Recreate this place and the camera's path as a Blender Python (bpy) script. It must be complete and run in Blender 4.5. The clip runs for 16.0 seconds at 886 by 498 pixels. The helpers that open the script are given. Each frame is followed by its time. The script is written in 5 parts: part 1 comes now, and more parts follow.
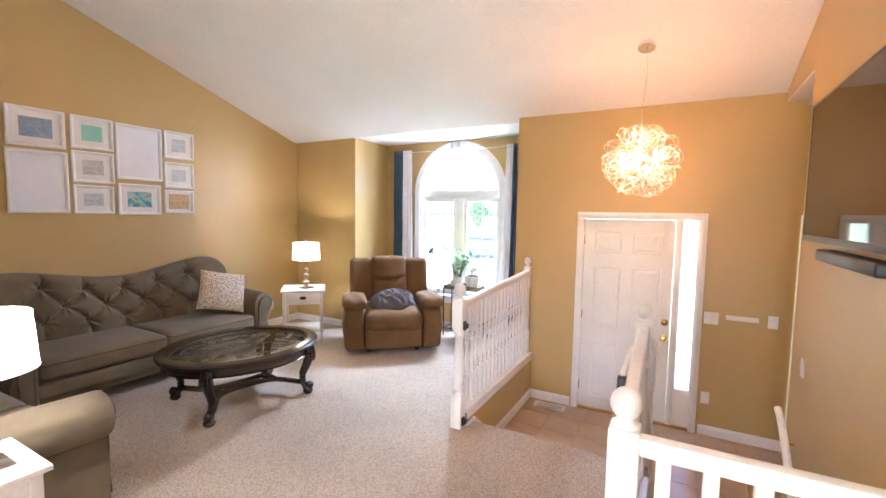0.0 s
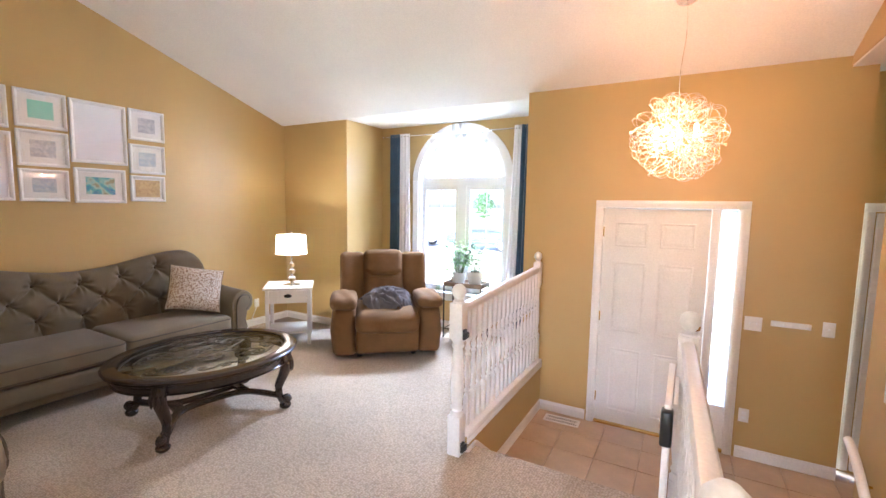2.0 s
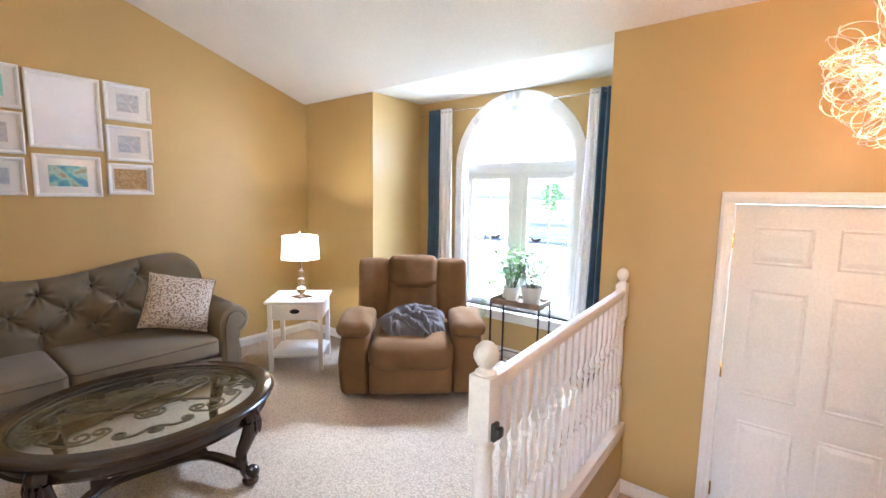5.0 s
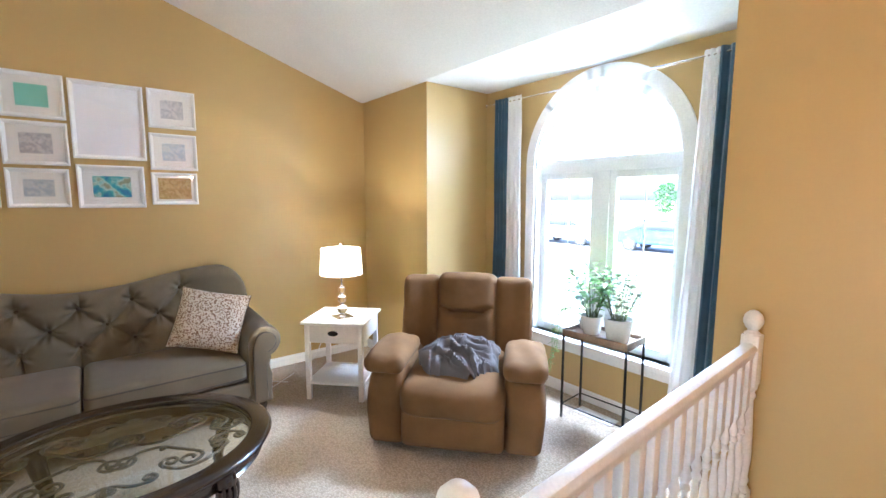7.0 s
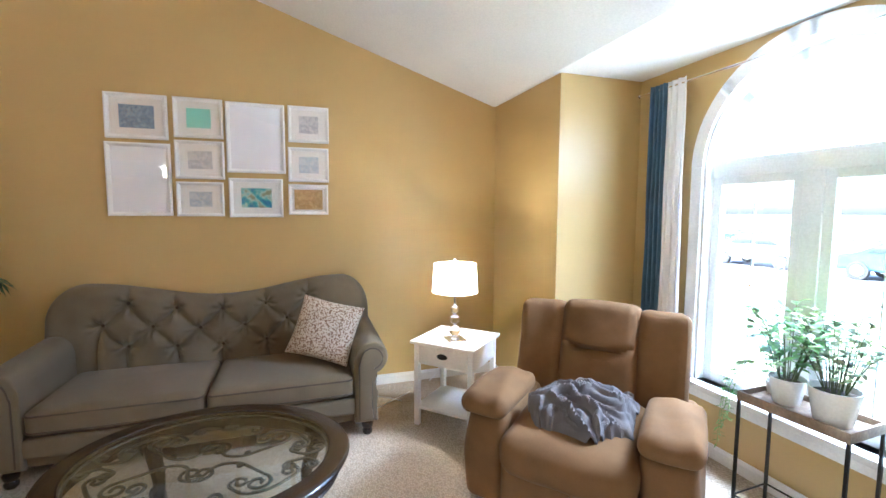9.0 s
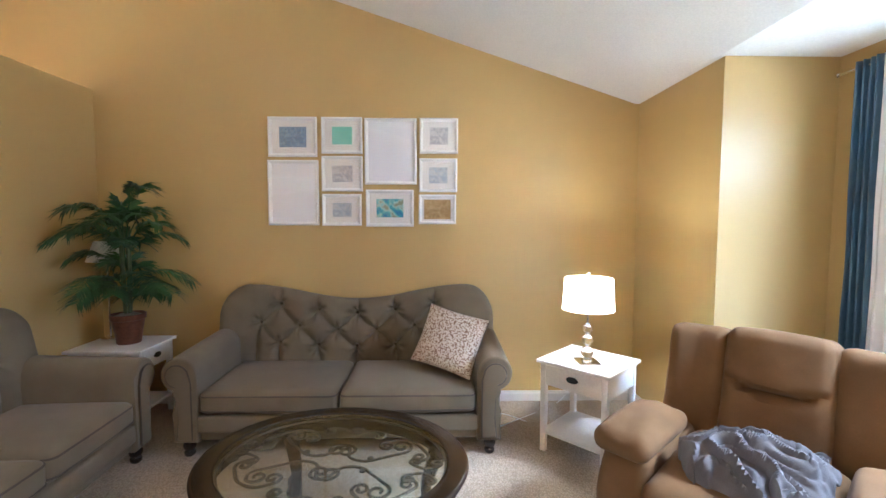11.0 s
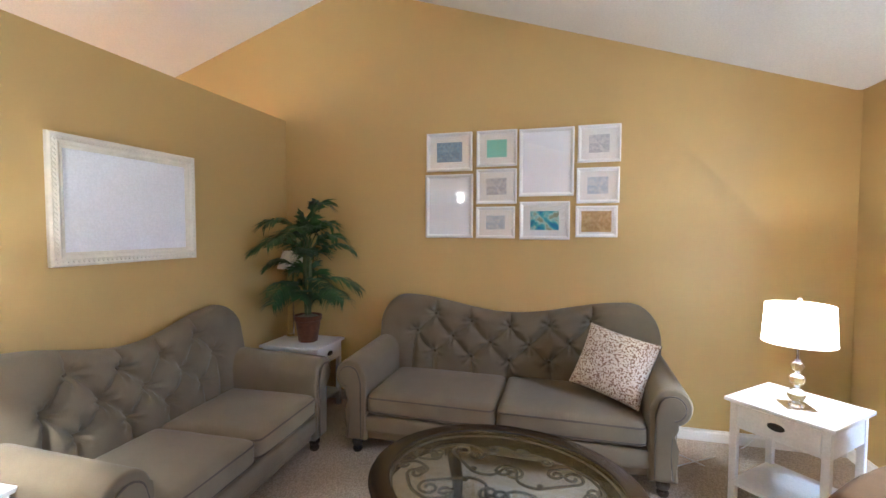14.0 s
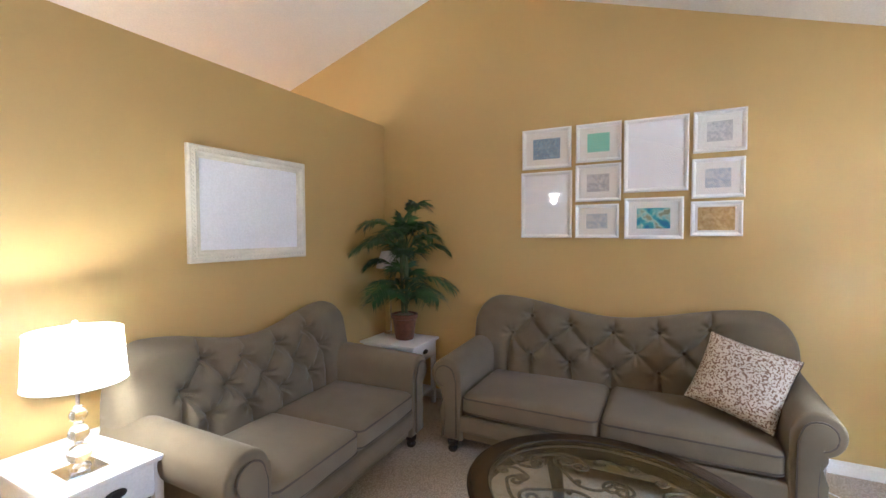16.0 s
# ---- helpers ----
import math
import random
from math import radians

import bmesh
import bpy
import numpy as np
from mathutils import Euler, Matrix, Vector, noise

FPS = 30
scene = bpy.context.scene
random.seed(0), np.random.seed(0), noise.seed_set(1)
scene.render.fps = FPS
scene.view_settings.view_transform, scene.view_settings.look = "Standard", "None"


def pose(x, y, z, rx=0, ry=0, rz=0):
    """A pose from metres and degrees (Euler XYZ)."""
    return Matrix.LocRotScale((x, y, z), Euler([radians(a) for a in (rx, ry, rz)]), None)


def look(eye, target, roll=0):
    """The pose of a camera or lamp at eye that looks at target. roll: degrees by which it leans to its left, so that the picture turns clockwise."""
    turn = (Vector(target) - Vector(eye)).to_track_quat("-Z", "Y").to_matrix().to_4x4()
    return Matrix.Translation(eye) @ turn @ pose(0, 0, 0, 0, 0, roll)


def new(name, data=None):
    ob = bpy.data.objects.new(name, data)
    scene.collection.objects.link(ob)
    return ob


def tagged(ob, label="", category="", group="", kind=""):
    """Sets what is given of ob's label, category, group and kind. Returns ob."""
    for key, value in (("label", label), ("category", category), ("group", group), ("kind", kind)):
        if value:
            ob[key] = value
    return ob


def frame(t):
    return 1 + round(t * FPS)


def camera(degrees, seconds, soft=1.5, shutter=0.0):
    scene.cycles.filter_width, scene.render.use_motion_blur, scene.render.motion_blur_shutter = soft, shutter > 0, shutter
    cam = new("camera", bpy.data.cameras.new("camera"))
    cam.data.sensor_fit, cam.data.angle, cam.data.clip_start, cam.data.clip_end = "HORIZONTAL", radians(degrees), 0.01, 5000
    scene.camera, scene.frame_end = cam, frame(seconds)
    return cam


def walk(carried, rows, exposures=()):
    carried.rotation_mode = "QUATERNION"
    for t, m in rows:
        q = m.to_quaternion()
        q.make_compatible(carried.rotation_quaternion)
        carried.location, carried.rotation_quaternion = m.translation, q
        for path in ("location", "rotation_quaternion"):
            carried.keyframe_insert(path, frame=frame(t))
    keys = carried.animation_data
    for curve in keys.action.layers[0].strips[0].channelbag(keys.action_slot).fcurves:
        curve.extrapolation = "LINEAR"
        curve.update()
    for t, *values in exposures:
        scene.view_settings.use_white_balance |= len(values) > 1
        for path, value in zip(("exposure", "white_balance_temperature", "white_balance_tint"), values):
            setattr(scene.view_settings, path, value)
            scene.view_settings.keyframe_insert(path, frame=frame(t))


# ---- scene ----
CHANDELIER_W, LAMP_W, DOME_W, KITCHEN_W, BULB_GLOW, WINDOW_W, ARCH_W = 0.52, 2.2, 1.6, 7.0, 2.0, 96.0, 4.0
cam = camera(90.91, 16.0)
PATH = [
    (0, (0.586, 0.129, 1.693), (-0.369, 1.879, 1.533), 0.92),
    (0.5, (0.541, 0.245, 1.692), (-0.412, 1.996, 1.522), 1.07),
    (1, (0.488, 0.357, 1.677), (-0.469, 2.105, 1.503), 1.09),
    (1.5, (0.442, 0.507, 1.666), (-0.524, 2.249, 1.485), 0.97),
    (2, (0.367, 0.654, 1.659), (-0.606, 2.391, 1.463), 0.98),
    (2.5, (0.332, 0.856, 1.661), (-0.678, 2.570, 1.451), 0.86),
    (3, (0.319, 1.068, 1.666), (-0.745, 2.747, 1.449), 0.64),
    (3.5, (0.238, 1.252, 1.668), (-0.869, 2.902, 1.444), 0.64),
    (4, (0.114, 1.409, 1.673), (-1.023, 3.038, 1.439), 0.72),
    (4.2, (0.062, 1.486, 1.676), (-1.087, 3.106, 1.441), 0.65),
    (6.3, (-0.212, 2.368, 1.710), (-1.623, 3.765, 1.467), 0.70),
    (6.6, (-0.246, 2.476, 1.722), (-1.711, 3.815, 1.482), 0.15),
    (7, (-0.308, 2.632, 1.708), (-1.857, 3.877, 1.478), 0.05),
    (8, (-0.399, 3.000, 1.650), (-2.183, 3.885, 1.471), -0.05),
    (8.6, (-0.502, 3.086, 1.658), (-2.359, 3.809, 1.488), 0.01),
    (9, (-0.572, 3.123, 1.689), (-2.465, 3.746, 1.517), 0.22),
    (9.7, (-0.662, 3.157, 1.687), (-2.612, 3.573, 1.528), 0.34),
    (11.8, (-0.715, 3.169, 1.690), (-2.707, 3.036, 1.576), 0.04),
    (12, (-0.699, 3.168, 1.690), (-2.689, 2.998, 1.580), 0.07),
    (12.5, (-0.727, 3.120, 1.702), (-2.706, 2.856, 1.598), 0.09),
    (13, (-0.734, 3.059, 1.700), (-2.700, 2.706, 1.608), 0.11),
    (13.2, (-0.745, 3.043, 1.698), (-2.705, 2.656, 1.608), 0.11),
    (13.5, (-0.745, 3.000, 1.707), (-2.693, 2.557, 1.621), 0.14),
    (14, (-0.764, 2.942, 1.714), (-2.690, 2.409, 1.627), 0.11),
    (14.5, (-0.762, 2.933, 1.705), (-2.659, 2.303, 1.619), -0.08),
    (15, (-0.809, 2.883, 1.724), (-2.668, 2.153, 1.639), 0.31),
    (15.5, (-0.817, 2.859, 1.724), (-2.638, 2.037, 1.641), 0.39),
    (16, (-0.797, 2.875, 1.687), (-2.575, 1.963, 1.614), -0.24),
]
EXPOSURES = [(0, 4.16, 5300, 16), (4, 4.15, 5300, 15), (6.5, 4.14, 5050, 9), (9, 4.18, 5000, 7), (12, 4.17, 4950, 9), (16, 4.15, 4970, 9)]
walk(cam, [(t, look(eye, target, roll)) for t, eye, target, roll in PATH], EXPOSURES)

# ---- world and lights ----
world = bpy.data.worlds.new("world")
scene.world = world
world.use_nodes = True
wn = world.node_tree.nodes
sky = wn.new("ShaderNodeTexSky")
sky.sky_type = "NISHITA"
sky.sun_disc = False
sky.sun_elevation = radians(48)
sky.sun_rotation = radians(200)
sky.dust_density = 4.0
wn["Background"].inputs["Strength"].default_value = 0.15
world.node_tree.links.new(sky.outputs["Color"], wn["Background"].inputs["Color"])


def lamp_light(name, kind, place, energy, color, size=0.05):
    d = bpy.data.lights.new(name, kind)
    d.energy, d.color = energy, color
    if kind == "SUN":
        d.angle = size
    else:
        d.shadow_soft_size = size
    ob = new(name, d)
    ob.location = place
    return ob


sun = lamp_light("sun", "SUN", (0, -10, 12), 4.0, (1, 0.96, 0.9), radians(4))
sun.rotation_euler = (radians(42), 0, radians(20))
WARM = (1.0, 0.44, 0.19)
SOFTWHITE = (1.0, 0.87, 0.69)
CH = Vector((0.27, 4.02, 2.15))
for i in range(5):
    a = i * 2 * math.pi / 5
    lamp_light("chandelier_bulb_light", "POINT", (CH.x + 0.12 * math.cos(a), CH.y + 0.12 * math.sin(a), CH.z + 0.06 * (-1) ** i), CHANDELIER_W, WARM, 0.013)
LAMP1, LAMP2 = (-3.70, 4.25, 0.685), (-1.70, 0.69, 0.685)
for p in (LAMP1, LAMP2):
    lamp_light("table_lamp_light", "POINT", (p[0], p[1], p[2] + 0.515), LAMP_W, SOFTWHITE, 0.03)
lamp_light("kitchen_pendant_light", "POINT", (-2.6, -1.5, 2.20), KITCHEN_W, (1.0, 0.42, 0.12), 0.08)
lamp_light("hall_dome_light", "POINT", (2.0, 0.45, 2.47), DOME_W, (1, 0.78, 0.52), 0.08)

# area lamps added to stand in for sky light through the front window, from above and through its arch
for place, aim, w, h, watts in (((-2.3, 6.75, 3.55), (-2.3, 5.0, 1.0), 2.0, 1.2, WINDOW_W), ((-2.265, 5.985, 2.36), (-2.265, 5.0, 2.05), 1.24, 0.60, ARCH_W)):
    sk = bpy.data.lights.new("window_sky_light", "AREA")
    sk.shape, sk.size, sk.size_y, sk.energy, sk.color = "RECTANGLE", w, h, watts, (0.88, 0.94, 1.0)
    new("window_sky_light", sk).matrix_world = look(place, aim)


# ---- materials ----
def mat(name, col, rough=0.5, metal=0.0, var=0.12, vscale=2.0, grain=80.0, gvar=0.06, bump=0.1, bscale=150.0, bdist=0.002, sheen=0.0, coat=0.0, col2=None, spec=0.5):
    m = bpy.data.materials.new(name)
    m.use_nodes = True
    nt = m.node_tree
    N, L = nt.nodes, nt.links
    b = N["Principled BSDF"]
    tc = N.new("ShaderNodeTexCoord")
    n1 = N.new("ShaderNodeTexNoise")
    n1.inputs["Scale"].default_value = vscale
    n1.inputs["Detail"].default_value = 4
    n2 = N.new("ShaderNodeTexNoise")
    n2.inputs["Scale"].default_value = grain
    n2.inputs["Detail"].default_value = 2
    L.new(tc.outputs["Object"], n1.inputs["Vector"])
    L.new(tc.outputs["Object"], n2.inputs["Vector"])
    r1 = N.new("ShaderNodeValToRGB")
    r1.color_ramp.elements[0].position, r1.color_ramp.elements[1].position = 0.3, 0.7
    lo = [max(0, c * (1 - var)) for c in col]
    hi = [min(1, c * (1 + var)) for c in (col2 or col)]
    r1.color_ramp.elements[0].color = (*lo, 1)
    r1.color_ramp.elements[1].color = (*hi, 1)
    L.new(n1.outputs["Fac"], r1.inputs["Fac"])
    mr = N.new("ShaderNodeMapRange")
    mr.inputs["To Min"].default_value, mr.inputs["To Max"].default_value = 1 - gvar * 2, 1 + gvar * 2
    L.new(n2.outputs["Fac"], mr.inputs["Value"])
    mul = N.new("ShaderNodeVectorMath")
    mul.operation = "SCALE"
    L.new(r1.outputs["Color"], mul.inputs[0])
    L.new(mr.outputs["Result"], mul.inputs["Scale"])
    L.new(mul.outputs["Vector"], b.inputs["Base Color"])
    b.inputs["Roughness"].default_value, b.inputs["Metallic"].default_value = rough, metal
    b.inputs["Specular IOR Level"].default_value = spec
    b.inputs["Sheen Weight"].default_value = sheen
    b.inputs["Coat Weight"].default_value = coat
    if bump:
        n3 = N.new("ShaderNodeTexNoise")
        n3.inputs["Scale"].default_value = bscale
        n3.inputs["Detail"].default_value = 3
        L.new(tc.outputs["Object"], n3.inputs["Vector"])
        bp = N.new("ShaderNodeBump")
        bp.inputs["Strength"].default_value, bp.inputs["Distance"].default_value = bump, bdist
        L.new(n3.outputs["Fac"], bp.inputs["Height"])
        L.new(bp.outputs["Normal"], b.inputs["Normal"])
    return m


def cells_mat(name, a, b2, scale, rough, bump, bdist, stretch=(1, 1, 1), sheen=0.0):
    """A woven or looped surface: cells of one yarn loop each. Shade in the gaps between loops is put into the colour.
    """
    m = mat(name, a, rough, var=0.10, vscale=1.3, bump=0, sheen=sheen)
    nt = m.node_tree
    N, L = nt.nodes, nt.links
    b = N["Principled BSDF"]
    tc = N.new("ShaderNodeTexCoord")
    mp = N.new("ShaderNodeMapping")
    mp.inputs["Scale"].default_value = stretch
    L.new(tc.outputs["Object"], mp.inputs["Vector"])
    v = N.new("ShaderNodeTexVoronoi")
    v.inputs["Scale"].default_value = scale
    v.inputs["Randomness"].default_value = 0.55
    L.new(mp.outputs["Vector"], v.inputs["Vector"])
    rp = N.new("ShaderNodeValToRGB")
    rp.color_ramp.elements[0].position, rp.color_ramp.elements[1].position = 0.25, 0.75
    rp.color_ramp.elements[0].color, rp.color_ramp.elements[1].color = (1, 1, 1, 1), (*[y / max(x, 1e-3) for x, y in zip(a, b2)], 1)
    L.new(v.outputs["Distance"], rp.inputs["Fac"])
    src = b.inputs["Base Color"].links[0].from_socket
    mx = N.new("ShaderNodeVectorMath")
    mx.operation = "MULTIPLY"
    L.new(src, mx.inputs[0])
    L.new(rp.outputs["Color"], mx.inputs[1])
    L.new(mx.outputs["Vector"], b.inputs["Base Color"])
    bp = N.new("ShaderNodeBump")
    bp.invert = True
    bp.inputs["Strength"].default_value, bp.inputs["Distance"].default_value = bump, bdist
    L.new(v.outputs["Distance"], bp.inputs["Height"])
    L.new(bp.outputs["Normal"], b.inputs["Normal"])
    return m


def glow_mat(name, col, strength):
    m = bpy.data.materials.new(name)
    m.use_nodes = True
    b = m.node_tree.nodes["Principled BSDF"]
    b.inputs["Base Color"].default_value = (*col, 1)
    b.inputs["Emission Color"].default_value = (*col, 1)
    b.inputs["Emission Strength"].default_value = strength
    return m


def glass_mat(name, rough=0.0, tint=(1, 1, 1), ior=1.45):
    m = bpy.data.materials.new(name)
    m.use_nodes = True
    b = m.node_tree.nodes["Principled BSDF"]
    b.inputs["Base Color"].default_value = (*tint, 1)
    b.inputs["Transmission Weight"].default_value = 1
    b.inputs["Roughness"].default_value, b.inputs["IOR"].default_value = rough, ior
    return m


def pane_mat(name, gloss=0.08, rough=0.02, tint=(1, 1, 1)):
    """A thin pane: clear, with a little mirror gloss."""
    m = bpy.data.materials.new(name)
    m.use_nodes = True
    N, L = m.node_tree.nodes, m.node_tree.links
    N.remove(N["Principled BSDF"])
    t, g, x = N.new("ShaderNodeBsdfTransparent"), N.new("ShaderNodeBsdfGlossy"), N.new("ShaderNodeMixShader")
    t.inputs["Color"].default_value = (*tint, 1)
    g.inputs["Roughness"].default_value = rough
    x.inputs[0].default_value = gloss
    L.new(t.outputs[0], x.inputs[1])
    L.new(g.outputs[0], x.inputs[2])
    L.new(x.outputs[0], N["Material Output"].inputs["Surface"])
    return m


def cloth_shade_mat(name, col, through_share=0.5):
    m = bpy.data.materials.new(name)
    m.use_nodes = True
    N, L = m.node_tree.nodes, m.node_tree.links
    N.remove(N["Principled BSDF"])
    d, t, x = N.new("ShaderNodeBsdfDiffuse"), N.new("ShaderNodeBsdfTranslucent"), N.new("ShaderNodeMixShader")
    d.inputs["Color"].default_value = t.inputs["Color"].default_value = (*col, 1)
    x.inputs[0].default_value = through_share
    L.new(d.outputs[0], x.inputs[1])
    L.new(t.outputs[0], x.inputs[2])
    L.new(x.outputs[0], N["Material Output"].inputs["Surface"])
    return m


M_WALL = mat("wall_paint", (0.50, 0.345, 0.125), 0.40, var=0.03, vscale=0.8, gvar=0.01, bump=0.10, bscale=220, bdist=0.001)
M_CEIL = mat("ceiling_paint", (0.78, 0.76, 0.73), 0.8, var=0.02, bump=0.25, bscale=180, bdist=0.002)
M_WHITE = mat("white_gloss_paint", (0.80, 0.79, 0.77), 0.30, var=0.03, vscale=6, bump=0.03, bscale=60)
M_DOORW = mat("white_door_paint", (0.78, 0.77, 0.75), 0.38, var=0.03, vscale=4, bump=0.05, bscale=120)
M_CARPET = cells_mat("berber_carpet", (0.55, 0.455, 0.345), (0.31, 0.25, 0.182), 62, 0.95, 0.9, 0.006, (1.0, 1.6, 1), 0.2)
M_TILE = mat("beige_floor_tile", (0.50, 0.37, 0.25), 0.28, var=0.15, vscale=4, gvar=0.04, bump=0.06, bscale=60)
M_GROUT = mat("tile_grout", (0.46, 0.345, 0.235), 0.9)
M_SOFA = mat("taupe_sofa_fabric", (0.164, 0.131, 0.083), 0.85, var=0.08, vscale=5, grain=300, gvar=0.12, bump=0.5, bscale=500, bdist=0.0015, sheen=0.12, spec=0.2)
# piping coloured darker than the sofa to carry the shade of cushion creases
M_PIPE = mat("sofa_piping", (0.080, 0.062, 0.043), 0.85, bump=0.3, bscale=500)
# sofa cloth darkened, so the buttons hold the shade of the tuft pits
M_BUTTON = mat("shaded_button_fabric", (0.11, 0.088, 0.060), 0.85)
M_RECL = mat("brown_microfibre", (0.150, 0.080, 0.032), 0.85, var=0.14, vscale=6, grain=250, gvar=0.08, bump=0.35, bscale=300, bdist=0.0015, sheen=0.03, spec=0.2)
M_BLANKET = mat("grey_fleece", (0.126, 0.114, 0.116), 0.95, var=0.12, vscale=9, grain=300, gvar=0.12, bump=0.5, bscale=350, bdist=0.002, sheen=0.05, spec=0.1)
M_DARKWOOD = mat("dark_stained_wood", (0.022, 0.011, 0.007), 0.26, var=0.4, vscale=7, grain=40, gvar=0.15, bump=0.05, bscale=30, coat=0.35)
M_IRON = mat("bronze_scroll_metal", (0.12, 0.10, 0.075), 0.42, 0.8, var=0.2, vscale=20)
M_BLACK = mat("black_metal", (0.018, 0.017, 0.016), 0.45, 0.4, var=0.2, vscale=20)
M_PLASTIC = mat("black_plastic", (0.012, 0.012, 0.013), 0.35, var=0.1, bump=0)
M_BRASS = mat("brass", (0.72, 0.50, 0.17), 0.18, 1.0, var=0.08, vscale=20, bump=0)
M_CHROME = mat("chrome", (0.84, 0.84, 0.84), 0.20, 1.0, var=0.02, bump=0)
M_WIRE = mat("aluminium_wire", (0.58, 0.56, 0.54), 0.45, 0.9, var=0.03, bump=0)
M_SHADE = cloth_shade_mat("white_lampshade_cloth", (0.90, 0.88, 0.84), 0.55)
M_SHEER = cloth_shade_mat("white_sheer_curtain", (0.96, 0.96, 0.97), 0.45)
M_BLUE = mat("blue_curtain_satin", (0.030, 0.078, 0.140), 0.42, var=0.2, vscale=8, grain=200, gvar=0.1, bump=0.2, bscale=250, sheen=0.3)
M_CRYSTAL = glass_mat("crystal", 0.0, (0.97, 0.98, 1), 1.5)
M_PANE = pane_mat("window_glass", 0.06)
M_TABLEGLASS = pane_mat("table_glass", 0.15, 0.05, (0.92, 0.94, 0.90))
M_PICGLASS = pane_mat("picture_glass", 0.055, 0.03)
M_VINYL = mat("white_vinyl", (0.84, 0.86, 0.88), 0.35, var=0.02, bump=0)
M_TV = mat("tv_screen", (0.010, 0.009, 0.008), 0.04, var=0.02, bump=0, spec=0.28)
M_TVFRAME = mat("tv_bezel", (0.03, 0.03, 0.032), 0.3, var=0.05, bump=0)
M_PAPER = mat("white_paper", (0.84, 0.84, 0.89), 0.7, var=0.02, vscale=3, bump=0)
M_MATBOARD = mat("ivory_mat_board", (0.80, 0.78, 0.75), 0.8, var=0.02, bump=0)
M_MIRFRAME = mat("distressed_ivory_wood", (0.74, 0.70, 0.60), 0.50, var=0.07, vscale=6, grain=40, gvar=0.05, bump=0.25, bscale=60, bdist=0.002)
M_TERRA = mat("woven_brown_basket", (0.13, 0.045, 0.022), 0.45, var=0.35, vscale=30, bump=0.5, bscale=70, bdist=0.004)
M_POT = mat("white_ceramic", (0.78, 0.78, 0.76), 0.25, var=0.03, bump=0)
M_SOIL = mat("potting_soil", (0.05, 0.033, 0.02), 0.95, var=0.4, vscale=40, bump=0.8, bscale=120, bdist=0.006)
M_MOSS = mat("pale_moss", (0.28, 0.25, 0.18), 0.95, var=0.3, vscale=40, bump=0.9, bscale=100, bdist=0.008)
M_PALM = mat("palm_green", (0.018, 0.055, 0.022), 0.45, var=0.5, vscale=5, bump=0, col2=(0.045, 0.115, 0.030))
M_STEM = mat("palm_stem", (0.10, 0.12, 0.05), 0.6, var=0.3, vscale=12)
M_LEAF = mat("leaf_green", (0.11, 0.26, 0.05), 0.4, var=0.35, vscale=14, bump=0, col2=(0.16, 0.32, 0.07))
M_LEAF2 = mat("variegated_leaf", (0.11, 0.20, 0.07), 0.4, var=0.4, vscale=25, bump=0, col2=(0.36, 0.42, 0.20))
M_TRAY = mat("weathered_wood_tray", (0.23, 0.165, 0.11), 0.6, var=0.35, vscale=9, grain=60, gvar=0.2, bump=0.3, bscale=40)
M_GRASS = mat("lawn", (0.16, 0.18, 0.10), 0.95, var=0.3, vscale=0.6, grain=6, gvar=0.2, bump=0.5, bscale=20, bdist=0.02)
M_ROAD = mat("asphalt", (0.12, 0.12, 0.12), 0.9, var=0.15, vscale=0.5, grain=20)
M_CONC = mat("concrete", (0.42, 0.41, 0.39), 0.85, var=0.12, vscale=1)
M_SIDING = mat("beige_siding", (0.55, 0.50, 0.43), 0.8, var=0.05, vscale=1)
M_ROOF = mat("roof_shingle", (0.30, 0.28, 0.27), 0.9, var=0.2, vscale=3, grain=15, gvar=0.15)
M_CARBLUE = mat("blue_car_paint", (0.03, 0.07, 0.16), 0.25, 0.2, var=0.03, bump=0, coat=0.6)
M_CARGREY = mat("silver_car_paint", (0.42, 0.43, 0.45), 0.25, 0.4, var=0.03, bump=0, coat=0.6)
M_TYRE = mat("tyre_rubber", (0.02, 0.02, 0.02), 0.85)
M_CARGLASS = mat("car_glass", (0.02, 0.025, 0.03), 0.08, var=0.02, bump=0)
M_BULB = glow_mat("bulb_glow", (1.0, 0.62, 0.28), BULB_GLOW)
M_DOME = glow_mat("dome_glow", (1.0, 0.85, 0.65), 1.5)


def art_mat(name, stops, scale, detail=3.0):
    m = mat(name, (0.5, 0.5, 0.5), 0.7, bump=0)
    N, L = m.node_tree.nodes, m.node_tree.links
    tc, n = N.new("ShaderNodeTexCoord"), N.new("ShaderNodeTexNoise")
    n.inputs["Scale"].default_value, n.inputs["Detail"].default_value = scale, detail
    r = N.new("ShaderNodeValToRGB")
    while len(r.color_ramp.elements) < len(stops):
        r.color_ramp.elements.new(0.5)
    for e, (p, c) in zip(r.color_ramp.elements, stops):
        e.position, e.color = p, (*c, 1)
    L.new(tc.outputs["Object"], n.inputs["Vector"])
    L.new(n.outputs["Fac"], r.inputs["Fac"])
    L.new(r.outputs["Color"], N["Principled BSDF"].inputs["Base Color"])
    return m


